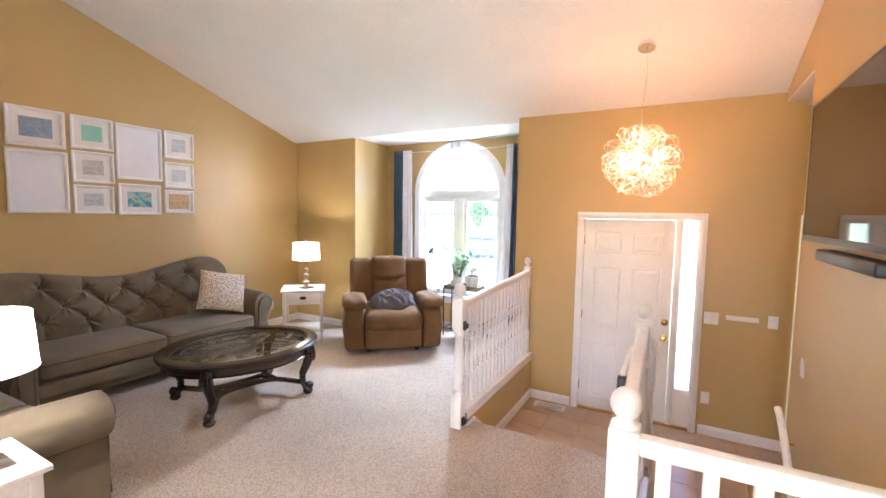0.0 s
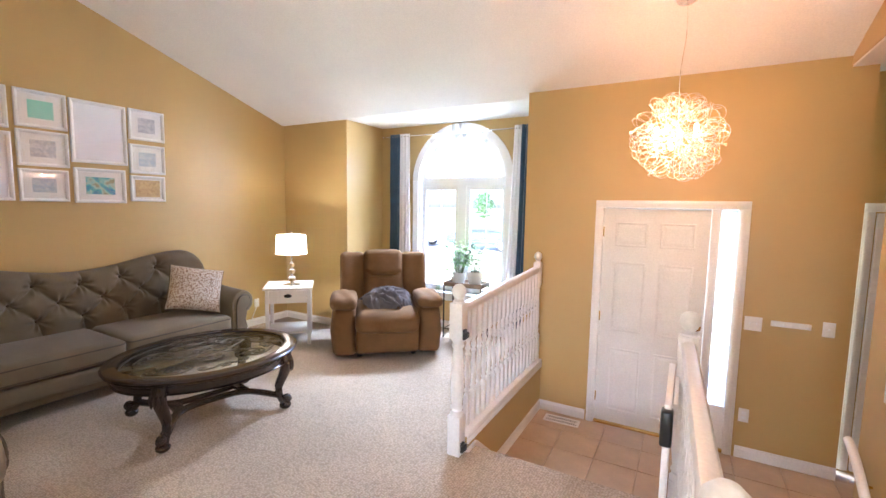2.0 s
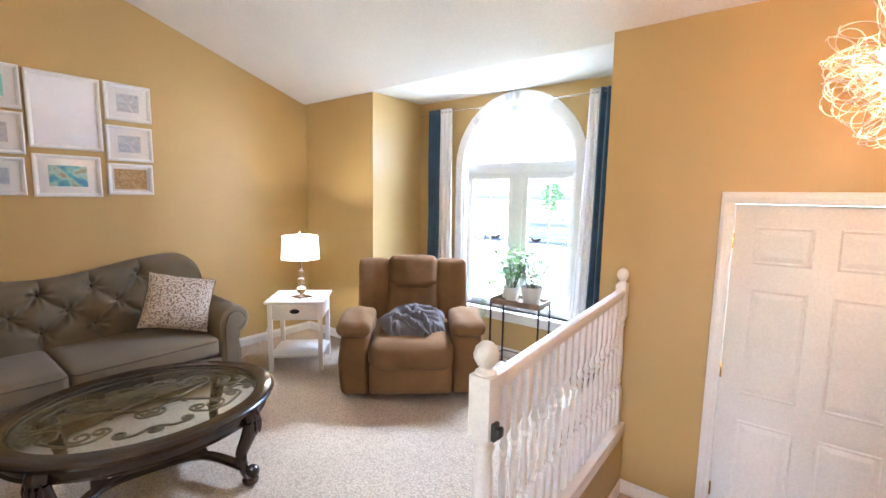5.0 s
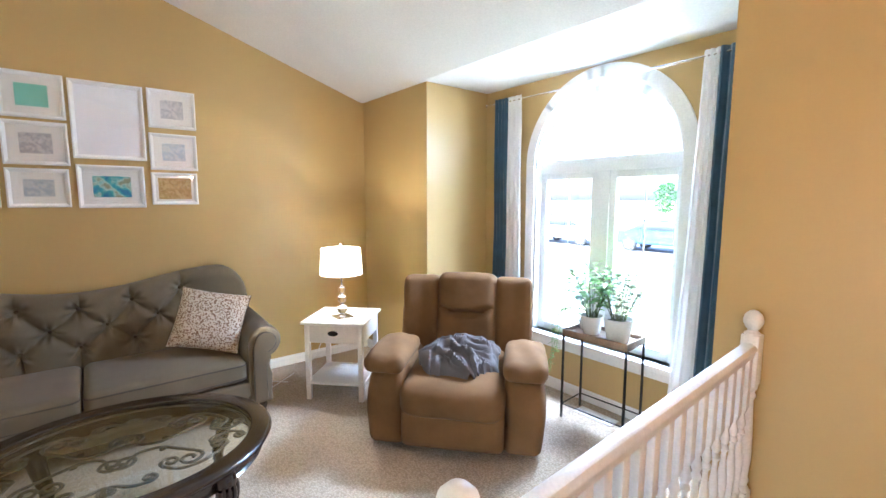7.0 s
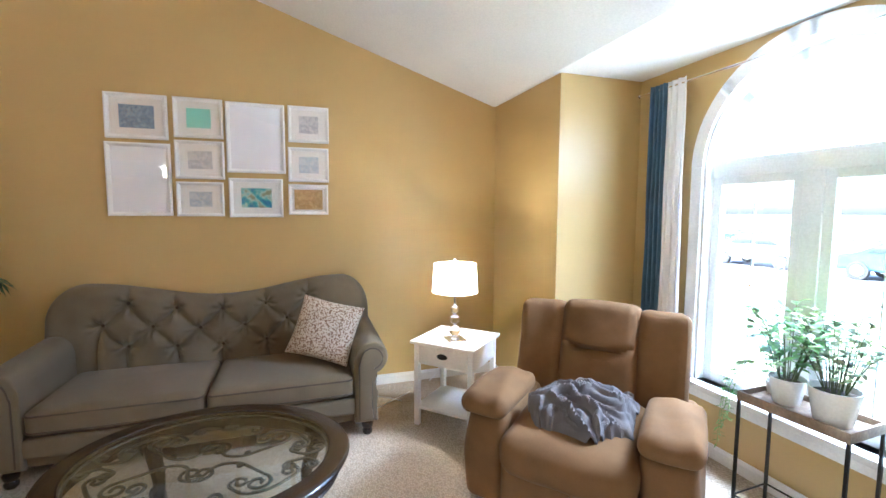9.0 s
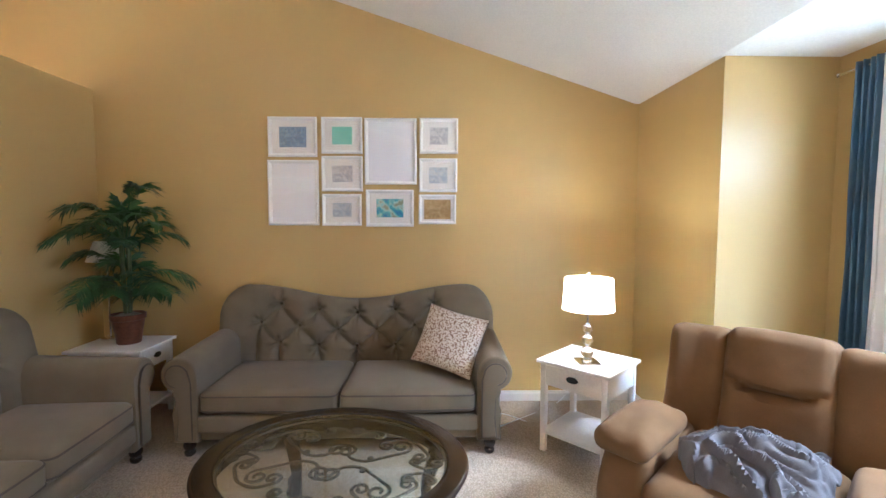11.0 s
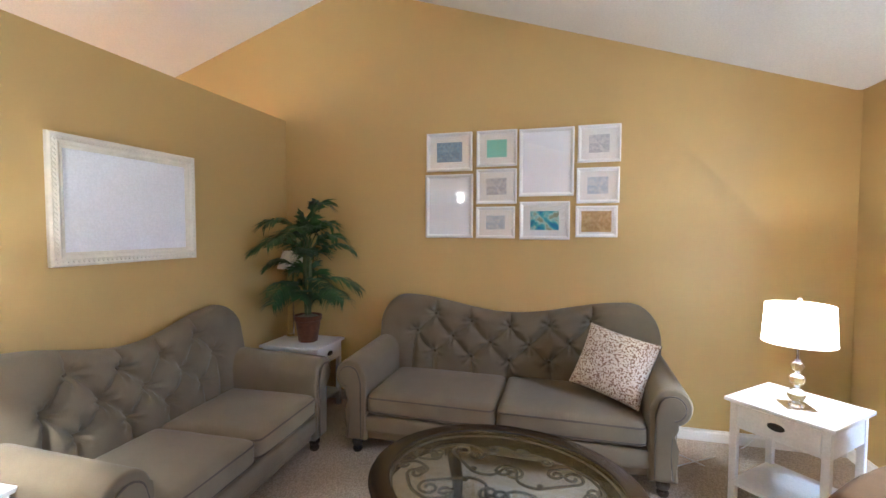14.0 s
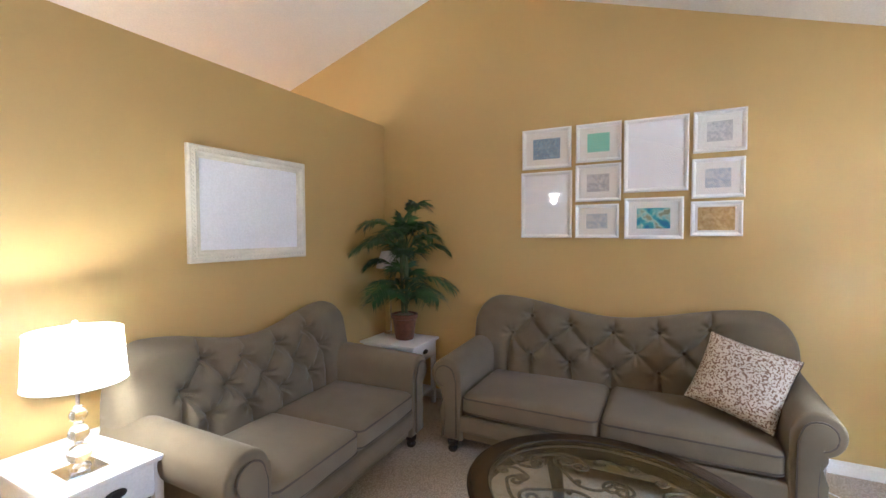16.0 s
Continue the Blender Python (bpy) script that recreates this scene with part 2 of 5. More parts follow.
A_BLUE = art_mat("art_blue_speckle", [(0.40, (0.16, 0.25, 0.40)), (0.6, (0.30, 0.42, 0.55))], 60)
A_TEAL = art_mat("art_teal", [(0.3, (0.22, 0.58, 0.48)), (0.7, (0.28, 0.66, 0.55))], 4)
A_GREY = art_mat("art_grey_lines", [(0.42, (0.42, 0.42, 0.45)), (0.58, (0.62, 0.60, 0.60))], 45)
A_PALEB = art_mat("art_pale_blue", [(0.4, (0.40, 0.47, 0.55)), (0.6, (0.60, 0.62, 0.63))], 40)
A_ABST = art_mat("art_teal_abstract", [(0.36, (0.05, 0.22, 0.42)), (0.47, (0.10, 0.42, 0.45)), (0.56, (0.45, 0.62, 0.55)), (0.64, (0.30, 0.32, 0.20))], 14, 6)
A_GOLD = art_mat("art_gold", [(0.4, (0.40, 0.25, 0.09)), (0.6, (0.56, 0.40, 0.18))], 50)
A_PILLOW = art_mat("pillow_print", [(0.42, (0.20, 0.115, 0.07)), (0.46, (0.36, 0.25, 0.17)), (0.485, (0.62, 0.55, 0.45)), (1.0, (0.66, 0.59, 0.50))], 88, 1.5)


# ---- mesh helpers ----
def thing(name, label, category, m=None, group="", kind=""):
    ob = new(name)
    ob.empty_display_size = 0.05
    if m is not None:
        ob.matrix_world = m
    return tagged(ob, label, category, group, kind)


def part(name, bm, material, parent=None, label="", m=None, smooth=True):
    me = bpy.data.meshes.new(name)
    bmesh.ops.recalc_face_normals(bm, faces=bm.faces)
    bm.to_mesh(me)
    bm.free()
    me.materials.append(material)
    if smooth:
        me.set_sharp_from_angle(angle=radians(38))
        me.polygons.foreach_set("use_smooth", [True] * len(me.polygons))
    ob = new(name, me)
    if parent is not None:
        ob.parent = parent
    if m is not None:
        ob.matrix_local = m
    if label:
        ob["label"] = label
    return ob


def again(ob, m, parent=None):
    c = ob.copy()
    scene.collection.objects.link(c)
    c.parent = parent if parent is not None else ob.parent
    c.matrix_local = m
    return c


def box(x0, y0, z0, x1, y1, z1, bev=0.0, seg=2, bm=None):
    b = bmesh.new()
    bmesh.ops.create_cube(b, size=1)
    bmesh.ops.scale(b, vec=(abs(x1 - x0), abs(y1 - y0), abs(z1 - z0)), verts=b.verts)
    bmesh.ops.translate(b, vec=((x0 + x1) / 2, (y0 + y1) / 2, (z0 + z1) / 2), verts=b.verts)
    if bev:
        bmesh.ops.bevel(b, geom=b.edges[:], offset=bev, segments=seg, affect="EDGES", profile=0.5)
    if bm is None:
        return b
    return merge(bm, b)


def merge(bm, other, m=None):
    me = bpy.data.meshes.new("tmp")
    other.to_mesh(me)
    other.free()
    if m is not None:
        me.transform(m)
    bm.from_mesh(me)
    bpy.data.meshes.remove(me)
    return bm


def lathe(profile, n=20, square_to=None):
    """A turned shape from (radius, height) pairs."""
    b = bmesh.new()
    rings = []
    for r, z in profile:
        rings.append([b.verts.new((r * math.cos(2 * math.pi * i / n), r * math.sin(2 * math.pi * i / n), z)) for i in range(n)])
    for a, c in zip(rings, rings[1:]):
        for i in range(n):
            b.faces.new((a[i], a[(i + 1) % n], c[(i + 1) % n], c[i]))
    b.faces.new(rings[0][::-1])
    b.faces.new(rings[-1])
    return b


def tube(points, radius, n=8, closed=False, flat=1.0, bm=None):
    """A tube along points; radius may be a function of 0..1."""
    b = bm or bmesh.new()
    pts = [Vector(p) for p in points]
    k = len(pts)
    rings = []
    up = Vector((0, 0, 1))
    for i, p in enumerate(pts):
        a, c = pts[(i - 1) % k] if closed or i else pts[0], pts[(i + 1) % k] if closed or i < k - 1 else pts[-1]
        d = (c - a).normalized()
        s = d.cross(up)
        if s.length < 0.05:
            s = d.cross(Vector((0, 1, 0)))
        s.normalize()
        u = s.cross(d)
        r = radius(i / max(1, k - 1)) if callable(radius) else radius
        rings.append([b.verts.new(p + r * (math.cos(2 * math.pi * j / n) * s + flat * math.sin(2 * math.pi * j / n) * u)) for j in range(n)])
    for i in range(k if closed else k - 1):
        a, c = rings[i], rings[(i + 1) % k]
        for j in range(n):
            b.faces.new((a[j], a[(j + 1) % n], c[(j + 1) % n], c[j]))
    if not closed:
        b.faces.new(rings[0][::-1])
        b.faces.new(rings[-1])
    return b


def extrude_outline(pts, y0, y1, bev=0.0):
    """A prism whose outline lies in x, z and which runs from y0 to y1."""
    b = bmesh.new()
    a = [b.verts.new((x, y0, z)) for x, z in pts]
    c = [b.verts.new((x, y1, z)) for x, z in pts]
    n = len(pts)
    f0, f1 = b.faces.new(a), b.faces.new(c[::-1])
    for i in range(n):
        b.faces.new((a[i], c[i], c[(i + 1) % n], a[(i + 1) % n]))
    if bev:
        es = list({e for f in (f0, f1) for e in f.edges})
        bmesh.ops.bevel(b, geom=es, offset=bev, segments=3, affect="EDGES", profile=0.5)
    return b


def cushion(hx, hy, hz, r, n=14, bulge=(0, 0, 0), wrinkle=0.0, wscale=6.0, seed=0, shape=None):
    """A soft block: rounded, swollen, slightly creased."""
    b = bmesh.new()
    bmesh.ops.create_cube(b, size=2)
    bmesh.ops.subdivide_edges(b, edges=b.edges[:], cuts=n, use_grid_fill=True)
    inner = Vector((max(hx - r, 1e-3), max(hy - r, 1e-3), max(hz - r, 1e-3)))
    for v in b.verts:
        u = v.co.copy()
        # denser near the rims
        u = Vector([math.copysign(abs(c) ** 0.8, c) for c in u])
        p = Vector((u.x * hx, u.y * hy, u.z * hz))
        q = Vector([max(-i, min(i, c)) for c, i in zip(p, inner)])
        d = p - q
        if d.length > 1e-6:
            p = q + d.normalized() * min(r, d.length * 1.0 if d.length < r else r)
        nx, ny, nz = p.x / hx, p.y / hy, p.z / hz
        p.z += math.copysign(bulge[2], u.z) * (1 - nx * nx) * (1 - ny * ny) if abs(u.z) > 0.5 else 0
        p.y += math.copysign(bulge[1], u.y) * (1 - nx * nx) * (1 - nz * nz) if abs(u.y) > 0.5 else 0
        p.x += math.copysign(bulge[0], u.x) * (1 - ny * ny) * (1 - nz * nz) if abs(u.x) > 0.5 else 0
        if wrinkle:
            s = Vector((seed * 3.1, seed * 1.7, seed * 0.9))
            w = noise.noise((p + s) * wscale) * 0.6 + noise.noise((p + s) * wscale * 2.3) * 0.4
            p += p.normalized() * wrinkle * w
        v.co = shape(p, u) if shape else p
    return b


def smooth_path(ctrl, k=8):
    """Points of a soft curve through ctrl."""
    P = [Vector(c) for c in ctrl]
    out = []
    for i in range(len(P) - 1):
        a, b_, c, d = P[max(0, i - 1)], P[i], P[i + 1], P[min(len(P) - 1, i + 2)]
        for j in range(k):
            t = j / k
            out.append(0.5 * ((2 * b_) + (c - a) * t + (2 * a - 5 * b_ + 4 * c - d) * t * t + (3 * b_ - a - 3 * c + d) * t ** 3))
    out.append(P[-1])
    return out


# ---- the large structure ----
ENTRY = -0.385
RIDGE_Y, RIDGE_Z, EAVE_Y, EAVE_Z = 0.90, 4.07, 5.00, 2.745


def structure(name, bm, material, label, category="", smooth=False):
    return tagged(part(name, bm, material, None, "", None, smooth), label, category or name.split("_")[0], "", "structure")


b = box(-4.70, -3.6, -0.25, -0.96, 5.80, 0)
box(-0.96, -3.6, -0.25, 0.47, 3.30, 0, bm=b)
box(0.47, -3.6, -0.25, 6.0, 1.60, 0, bm=b)
structure("floor", b, M_CARPET, "beige looped berber carpet on the upper floor", "floor")
b = box(-0.85, 3.30, -0.60, 0.47, 3.58, ENTRY / 2, 0.012)
tagged(part("stair_step", b, M_CARPET, None, "", None), "carpeted step down to the entry landing", "step", "", "structure")
structure("entry_floor", box(-0.85, 3.58, -0.60, 2.6, 5.1, ENTRY - 0.010), M_GROUT, "grouted bed under the entry floor tiles", "floor")
b = box(0.53, 1.0, -3.1, 1.32, 3.6, -3.0)
for i in range(8):
    box(0.53, 3.58 - 0.26 * (i + 1), -3.0, 1.32, 3.58 - 0.26 * i, ENTRY - 0.19 * (i + 1), bm=b)
structure("lower_stairs", b, M_CARPET, "carpeted flight of stairs to the lower floor", "stairs")
structure("stairwell_wall", box(0.41, 1.0, -3.1, 0.53, 3.58, -0.26), M_WALL, "gold painted wall beside the lower stairs", "wall")
structure("stairwell_end_wall", box(0.53, 0.9, -3.1, 1.32, 1.0, -0.26), M_WALL, "gold painted wall under the upper hall", "wall")

structure("wall_left", box(-4.85, -3.6, -0.2, -4.70, 5.25, 4.4), M_WALL, "gold painted gable wall behind the sofa", "wall")
structure("wall_corner", box(-4.70, 5.04, -0.2, -3.66, 5.25, 3.0), M_WALL, "gold painted wall beside the window bay", "wall")
structure("wall_bay_left", box(-3.66, 5.04, -0.2, -3.54, 5.95, 3.0), M_WALL, "gold painted side of the window bay", "wall")
structure("wall_bay_right", box(-1.07, 4.90, -0.2, -0.95, 5.95, 3.0), M_WALL, "gold painted side of the window bay", "wall")
# window wall with an arched opening
WX, WHW, WSPRING, WSILL = -2.265, 0.65, 2.00, 0.50
b = box(-3.54, 5.80, -0.2, WX - WHW, 5.95, 3.0)
box(WX + WHW, 5.80, -0.2, -1.07, 5.95, 3.0, bm=b)
box(WX - WHW, 5.80, -0.2, WX + WHW, 5.95, WSILL, bm=b)
arch = [(WX + WHW * math.cos(math.pi * i / 32), WSPRING + WHW * math.sin(math.pi * i / 32)) for i in range(33)]
for (xa, za), (xb, zb) in zip(arch, arch[1:]):
    merge(b, extrude_outline([(xa, za), (xa, 3.0), (xb, 3.0), (xb, zb)], 5.80, 5.95))
structure("wall_window", b, M_WALL, "gold painted wall with an arched window opening", "wall")
# entry wall with the door opening
DX0, DX1, DTOP = -0.335, 0.755, 1.700
b = box(-0.95, 4.90, -0.6, DX0, 5.05, 3.0)
box(DX1, 4.90, -0.6, 1.47, 5.05, 3.0, bm=b)
box(DX0, 4.90, DTOP, DX1, 5.05, 3.0, bm=b)
structure("wall_entry", b, M_WALL, "gold painted entry wall round the front door", "wall")
structure("wall_side_door", box(1.47, 5.12, -0.6, 2.6, 5.25, 3.0), M_WALL, "gold painted wall of the side door recess", "wall")
structure("wall_recess_end", box(2.6, 3.86, -0.6, 2.72, 5.25, 3.0), M_WALL, "gold painted end wall of the recess", "wall")
b = box(1.32, 1.25, -3.1, 1.44, 3.98, 4.4)
box(1.32, 3.98, 2.715, 1.44, 5.06, 4.4, bm=b)
box(1.32, -3.6, 2.66, 1.44, 1.25, 4.4, bm=b)
box(1.44, 3.86, -0.6, 2.6, 3.98, 3.0, bm=b)
structure("wall_television", b, M_WALL, "gold painted wall that carries the television", "wall")
structure("half_wall", box(-4.70, 0.05, 0, -1.35, 0.17, 2.83), M_WALL, "gold painted partition wall, open above its flat top", "wall")
structure("knee_wall", box(-0.96, 3.30, -0.6, -0.85, 4.90, 0.10), M_WALL, "low gold wall under the white railing", "wall")
# unseen back wall; its opening is added to let neutral fill daylight in
b = box(-4.85, -3.72, -0.2, -4.2, -3.6, 3.2)
box(-1.6, -3.72, -0.2, -1.3, -3.6, 3.2, bm=b)
box(1.3, -3.72, -0.2, 6.0, -3.6, 3.2, bm=b)
box(-4.2, -3.72, 2.2, 1.3, -3.6, 3.2, bm=b)
box(-4.2, -3.72, -0.2, -1.6, -3.6, 2.2, bm=b)
structure("wall_kitchen", b, M_WALL, "gold painted back wall, unseen, with an opening added for fill daylight", "wall")
b = box(1.44, 1.25, -0.2, 6.0, 1.37, 2.9)
box(6.0, -3.72, -0.2, 6.12, 1.37, 2.9, bm=b)
structure("wall_hall", b, M_WALL, "gold painted hall walls", "wall")

b = extrude_outline([(EAVE_Y, EAVE_Z), (RIDGE_Y, RIDGE_Z), (RIDGE_Y, RIDGE_Z + 0.15), (EAVE_Y, EAVE_Z + 0.15)], 4.70, -1.32)
merge(b, extrude_outline([(RIDGE_Y, RIDGE_Z), (-3.65, 2.627), (-3.65, 2.777), (RIDGE_Y, RIDGE_Z + 0.15)], 4.70, -1.32))
bmesh.ops.transform(b, matrix=Matrix(((0, -1, 0, 0), (1, 0, 0, 0), (0, 0, 1, 0), (0, 0, 0, 1))), verts=b.verts)
box(-4.70, EAVE_Y, EAVE_Z, 1.32, 5.95, EAVE_Z + 0.15, bm=b)
box(1.326, 3.98, 2.70, 2.6, 5.25, 2.9, bm=b)
box(1.326, -3.6, 2.64, 6.0, 1.25, 2.84, bm=b)
structure("ceiling", b, M_CEIL, "white vaulted ceiling", "ceiling")

# baseboards
def baseboard(x0, y0, x1, y1, z=0.0, h=0.095, label="white moulded baseboard"):
    b = bmesh.new()
    d = Vector((x1 - x0, y1 - y0, 0))
    L = d.length
    pts = [(0, 0), (0.014, 0), (0.014, h * 0.72), (0.008, h * 0.86), (0.006, h), (0, h)]
    b = extrude_outline(pts, 0, L)
    ob = tagged(part("baseboard", b, M_WHITE, None, "", None, False), label, "baseboard", "", "structure")
    # outline's x points to the right of the run
    ob.matrix_world = Matrix.Translation((x0, y0, z)) @ pose(0, 0, 0, 0, 0, math.degrees(math.atan2(d.y, d.x)) - 90)
    return ob


baseboard(-4.70, 0.17, -4.70, 5.04)
baseboard(-4.70, 5.04, -3.54, 5.04)
baseboard(-3.54, 5.04, -3.54, 5.80)
baseboard(-3.54, 5.80, -1.07, 5.80)
baseboard(-1.07, 5.80, -1.07, 4.90)
baseboard(-1.35, 0.17, -4.70, 0.17)
baseboard(-0.85, 3.58, -0.85, 4.90, ENTRY)
baseboard(-0.85, 4.90, -0.40, 4.90, ENTRY)
baseboard(0.82, 4.90, 1.47, 4.90, ENTRY)
# sloped skirt beside the steps
b = extrude_outline([(3.16, 0.0), (3.34, 0.0), (3.70, ENTRY + 0.095), (3.58, ENTRY + 0.095), (3.58, ENTRY), (3.30, ENTRY / 2), (3.30, -0.06)], 0, 0.018)
bmesh.ops.transform(b, matrix=Matrix(((0, 1, 0, -0.85), (1, 0, 0, 0), (0, 0, 1, 0.02), (0, 0, 0, 1))), verts=b.verts)
tagged(part("trim", b, M_WHITE, None, "", None, False), "white painted stair skirt board", "trim", "", "structure")

# ---- window ----
win = tagged(thing("window_1", "tall arched white vinyl window with a sunburst top", "window"), kind="structure")
YW = 5.80


def ring_arch(r0, r1, y0, y1, n=40, zc=WSPRING):
    b = bmesh.new()
    for i in range(n):
        a0, a1 = math.pi * i / n, math.pi * (i + 1) / n
        pts = [(WX + r * math.cos(a), zc + r * math.sin(a)) for r, a in ((r0, a0), (r1, a0), (r1, a1), (r0, a1))]
        merge(b, extrude_outline(pts, y0, y1))
    bmesh.ops.remove_doubles(b, verts=b.verts, dist=1e-4)
    return b


part("arch_casing", ring_arch(0.645, 0.735, YW - 0.022, YW), M_WHITE, win)
part("arch_liner", ring_arch(0.625, 0.652, YW - 0.002, YW + 0.13), M_WHITE, win)
part("arch_frame", ring_arch(0.555, 0.628, YW + 0.075, YW + 0.125), M_VINYL, win)
for sx in (-1, 1):
    xa, xb = sorted((WX + sx * 0.645, WX + sx * 0.735))
    part("side_casing", box(xa, YW - 0.022, WSILL - 0.02, xb, YW, WSPRING, 0.004), M_WHITE, win)
    xa, xb = sorted((WX + sx * 0.625, WX + sx * 0.652))
    part("jamb_liner", box(xa, YW - 0.002, WSILL, xb, YW + 0.13, WSPRING), M_WHITE, win)
part("window_sill", box(WX - 0.80, YW - 0.075, WSILL - 0.045, WX + 0.80, YW + 0.12, WSILL, 0.008), M_WHITE, win)
part("apron", box(WX - 0.74, YW - 0.018, WSILL - 0.12, WX + 0.74, YW, WSILL - 0.046, 0.004), M_WHITE, win)
part("transom_bar", box(WX - 0.63, YW + 0.06, 1.93, WX + 0.63, YW + 0.128, 2.045, 0.006), M_VINYL, win)
part("mullion", box(WX - 0.055, YW + 0.058, WSILL, WX + 0.055, YW + 0.127, 1.935, 0.006), M_VINYL, win)
for sx in (-1, 1):
    x0, x1 = sorted((WX + sx * 0.05, WX + sx * 0.628))
    fr = bmesh.new()
    for q in ((x0, WSILL, x0 + 0.06, 1.94), (x1 - 0.06, WSILL, x1, 1.94), (x0 + 0.06, WSILL, x1 - 0.06, WSILL + 0.075), (x0 + 0.06, 1.875, x1 - 0.06, 1.94)):
        box(q[0], YW + 0.07, q[1], q[2], YW + 0.12, q[3], 0.005, bm=fr)
    sash = part("sash", fr, M_VINYL, win)
    part("pane", box(x0 + 0.05, YW + 0.092, WSILL + 0.07, x1 - 0.05, YW + 0.098, 1.88), M_PANE, sash, smooth=False).visible_shadow = False
    xm = (x0 + x1) / 2
    part("muntin", box(xm - 0.004, YW + 0.084, WSILL + 0.07, xm + 0.004, YW + 0.091, 1.88), M_VINYL, sash)
    for k in range(1, 4):
        zm = WSILL + 0.07 + k * 0.325
        part("muntin", box(x0 + 0.06, YW + 0.084, zm - 0.004, x1 - 0.06, YW + 0.091, zm + 0.004), M_VINYL, sash)
# half round pane and its rays
b = bmesh.new()
vs = [b.verts.new((WX + 0.57 * math.cos(math.pi * i / 30), YW + 0.095, 2.02 + 0.555 * math.sin(math.pi * i / 30))) for i in range(31)]
b.faces.new(vs)
part("half_round_pane", b, M_PANE, win, smooth=False).visible_shadow = False
for deg in (45, 90, 135):
    a = radians(deg)
    part("muntin_ray", tube([(WX + 0.03 * math.cos(a), YW + 0.088, 2.03 + 0.03 * math.sin(a)), (WX + 0.57 * math.cos(a), YW + 0.088, 2.0 + 0.57 * math.sin(a))], 0.004, 6), M_VINYL, win)
part("crank_handle", tube(smooth_path([(WX - 0.35, YW + 0.06, 0.56), (WX - 0.35, YW + 0.03, 0.575), (WX - 0.27, YW + 0.02, 0.565)], 4), 0.009), M_VINYL, win)

# ---- curtains ----
YR = YW - 0.085
rod = thing("curtain_rod", "thin brushed steel curtain rod above the window", "curtain rod")
part("rod", tube([(-3.45, YR, 2.60), (-1.13, YR, 2.60)], 0.008), M_CHROME, rod)
for x in (-3.38, -1.20):
    part("bracket", tube([(x, YR, 2.60), (x, YW - 0.002, 2.60)], 0.007), M_CHROME, rod)
for x, s in ((-3.45, -1), (-1.13, 1)):
    part("finial", merge(bmesh.new(), lathe([(0.008, 0), (0.014, 0.01), (0.010, 0.022), (0.003, 0.028)], 12), Matrix.Translation((x, YR, 2.6)) @ pose(0, 0, 0, 0, 90 * s, 0)), M_CHROME, rod)


def curtain(name, x0, x1, spread, material, label, folds, zb, amp, seed, lean):
    b = bmesh.new()
    rnd = random.Random(seed)
    ph = rnd.random() * 6
    nx, nz = 64, 40
    grid = []
    for j in range(nz + 1):
        v = j / nz
        z = 2.635 - v * (2.635 - zb)
        row = []
        for i in range(nx + 1):
            u = i / nx
            w = 1 + spread * v ** 1.3
            x = (x0 + x1) / 2 + ((u - 0.5) * w + lean * v ** 1.5) * (x1 - x0)
            f = math.sin(u * folds * 2 * math.pi + ph + 0.5 * math.sin(v * 3 + ph))
            y = YR - 0.004 + amp * (0.65 + 0.5 * v) * f + 0.012 * noise.noise((u * 4 + seed, v * 5, 0))
            row.append(b.verts.new((x, y, z)))
        grid.append(row)
    for r0, r1 in zip(grid, grid[1:]):
        for i in range(nx):
            b.faces.new((r0[i], r0[i + 1], r1[i + 1], r1[i]))
    ob = part(name, b, material)
    sol = ob.modifiers.new("thickness", "SOLIDIFY")
    sol.thickness = 0.002
    return tagged(ob, label, "curtain", "window curtains")


curtain("curtain", -3.34, -3.18, 0.10, M_BLUE, "blue satin curtain panel bunched on the rod", 4, 0.03, 0.028, 1, 0.05)
curtain("sheer_curtain", -3.17, -3.01, 0.30, M_SHEER, "white sheer curtain bunched beside the blue panel", 3, 0.03, 0.014, 2, 0.10)
curtain("sheer_curtain", -1.515, -1.415, 1.1, M_SHEER, "white sheer curtain flaring towards the floor", 3, 0.03, 0.014, 3, -0.60)
curtain("curtain", -1.43, -1.14, 0.15, M_BLUE, "blue satin curtain panel bunched on the rod", 5, 0.03, 0.028, 4, -0.10)

# ---- front door ----
door = tagged(thing("door_1", "white six-panel front door, closed, with brass knobs", "door"), kind="structure")


def panel_door(parent, x0, x1, z0, z1, y, material):
    """A moulded leaf that faces -y."""
    w, h = x1 - x0, z1 - z0
    leaf = part("door_leaf", box(x0, y, z0, x1, y + 0.042, z1, 0.003), material, parent)
    for (a, c) in ((0.12, 0.44), (0.56, 0.88)):
        for r0, r1 in ((0.06, 0.36), (0.44, 0.76), (0.83, 0.94)):
            xa, xb, za, zb = x0 + a * w, x0 + c * w, z0 + r0 * h, z0 + r1 * h
            b = bmesh.new()
            loops = []
            for ins, yy in ((0.0, y - 0.0004), (0.010, y - 0.0050), (0.022, y - 0.0010), (0.050, y - 0.0060)):
                loops.append([b.verts.new((xx, yy, zz)) for xx, zz in ((xa + ins, za + ins), (xb - ins, za + ins), (xb - ins, zb - ins), (xa + ins, zb - ins))])
            for l0, l1 in zip(loops, loops[1:]):
                for i in range(4):
                    b.faces.new((l0[i], l0[(i + 1) % 4], l1[(i + 1) % 4], l1[i]))
            b.faces.new(loops[-1])
            part("panel", b, material, leaf, smooth=False)
    return leaf


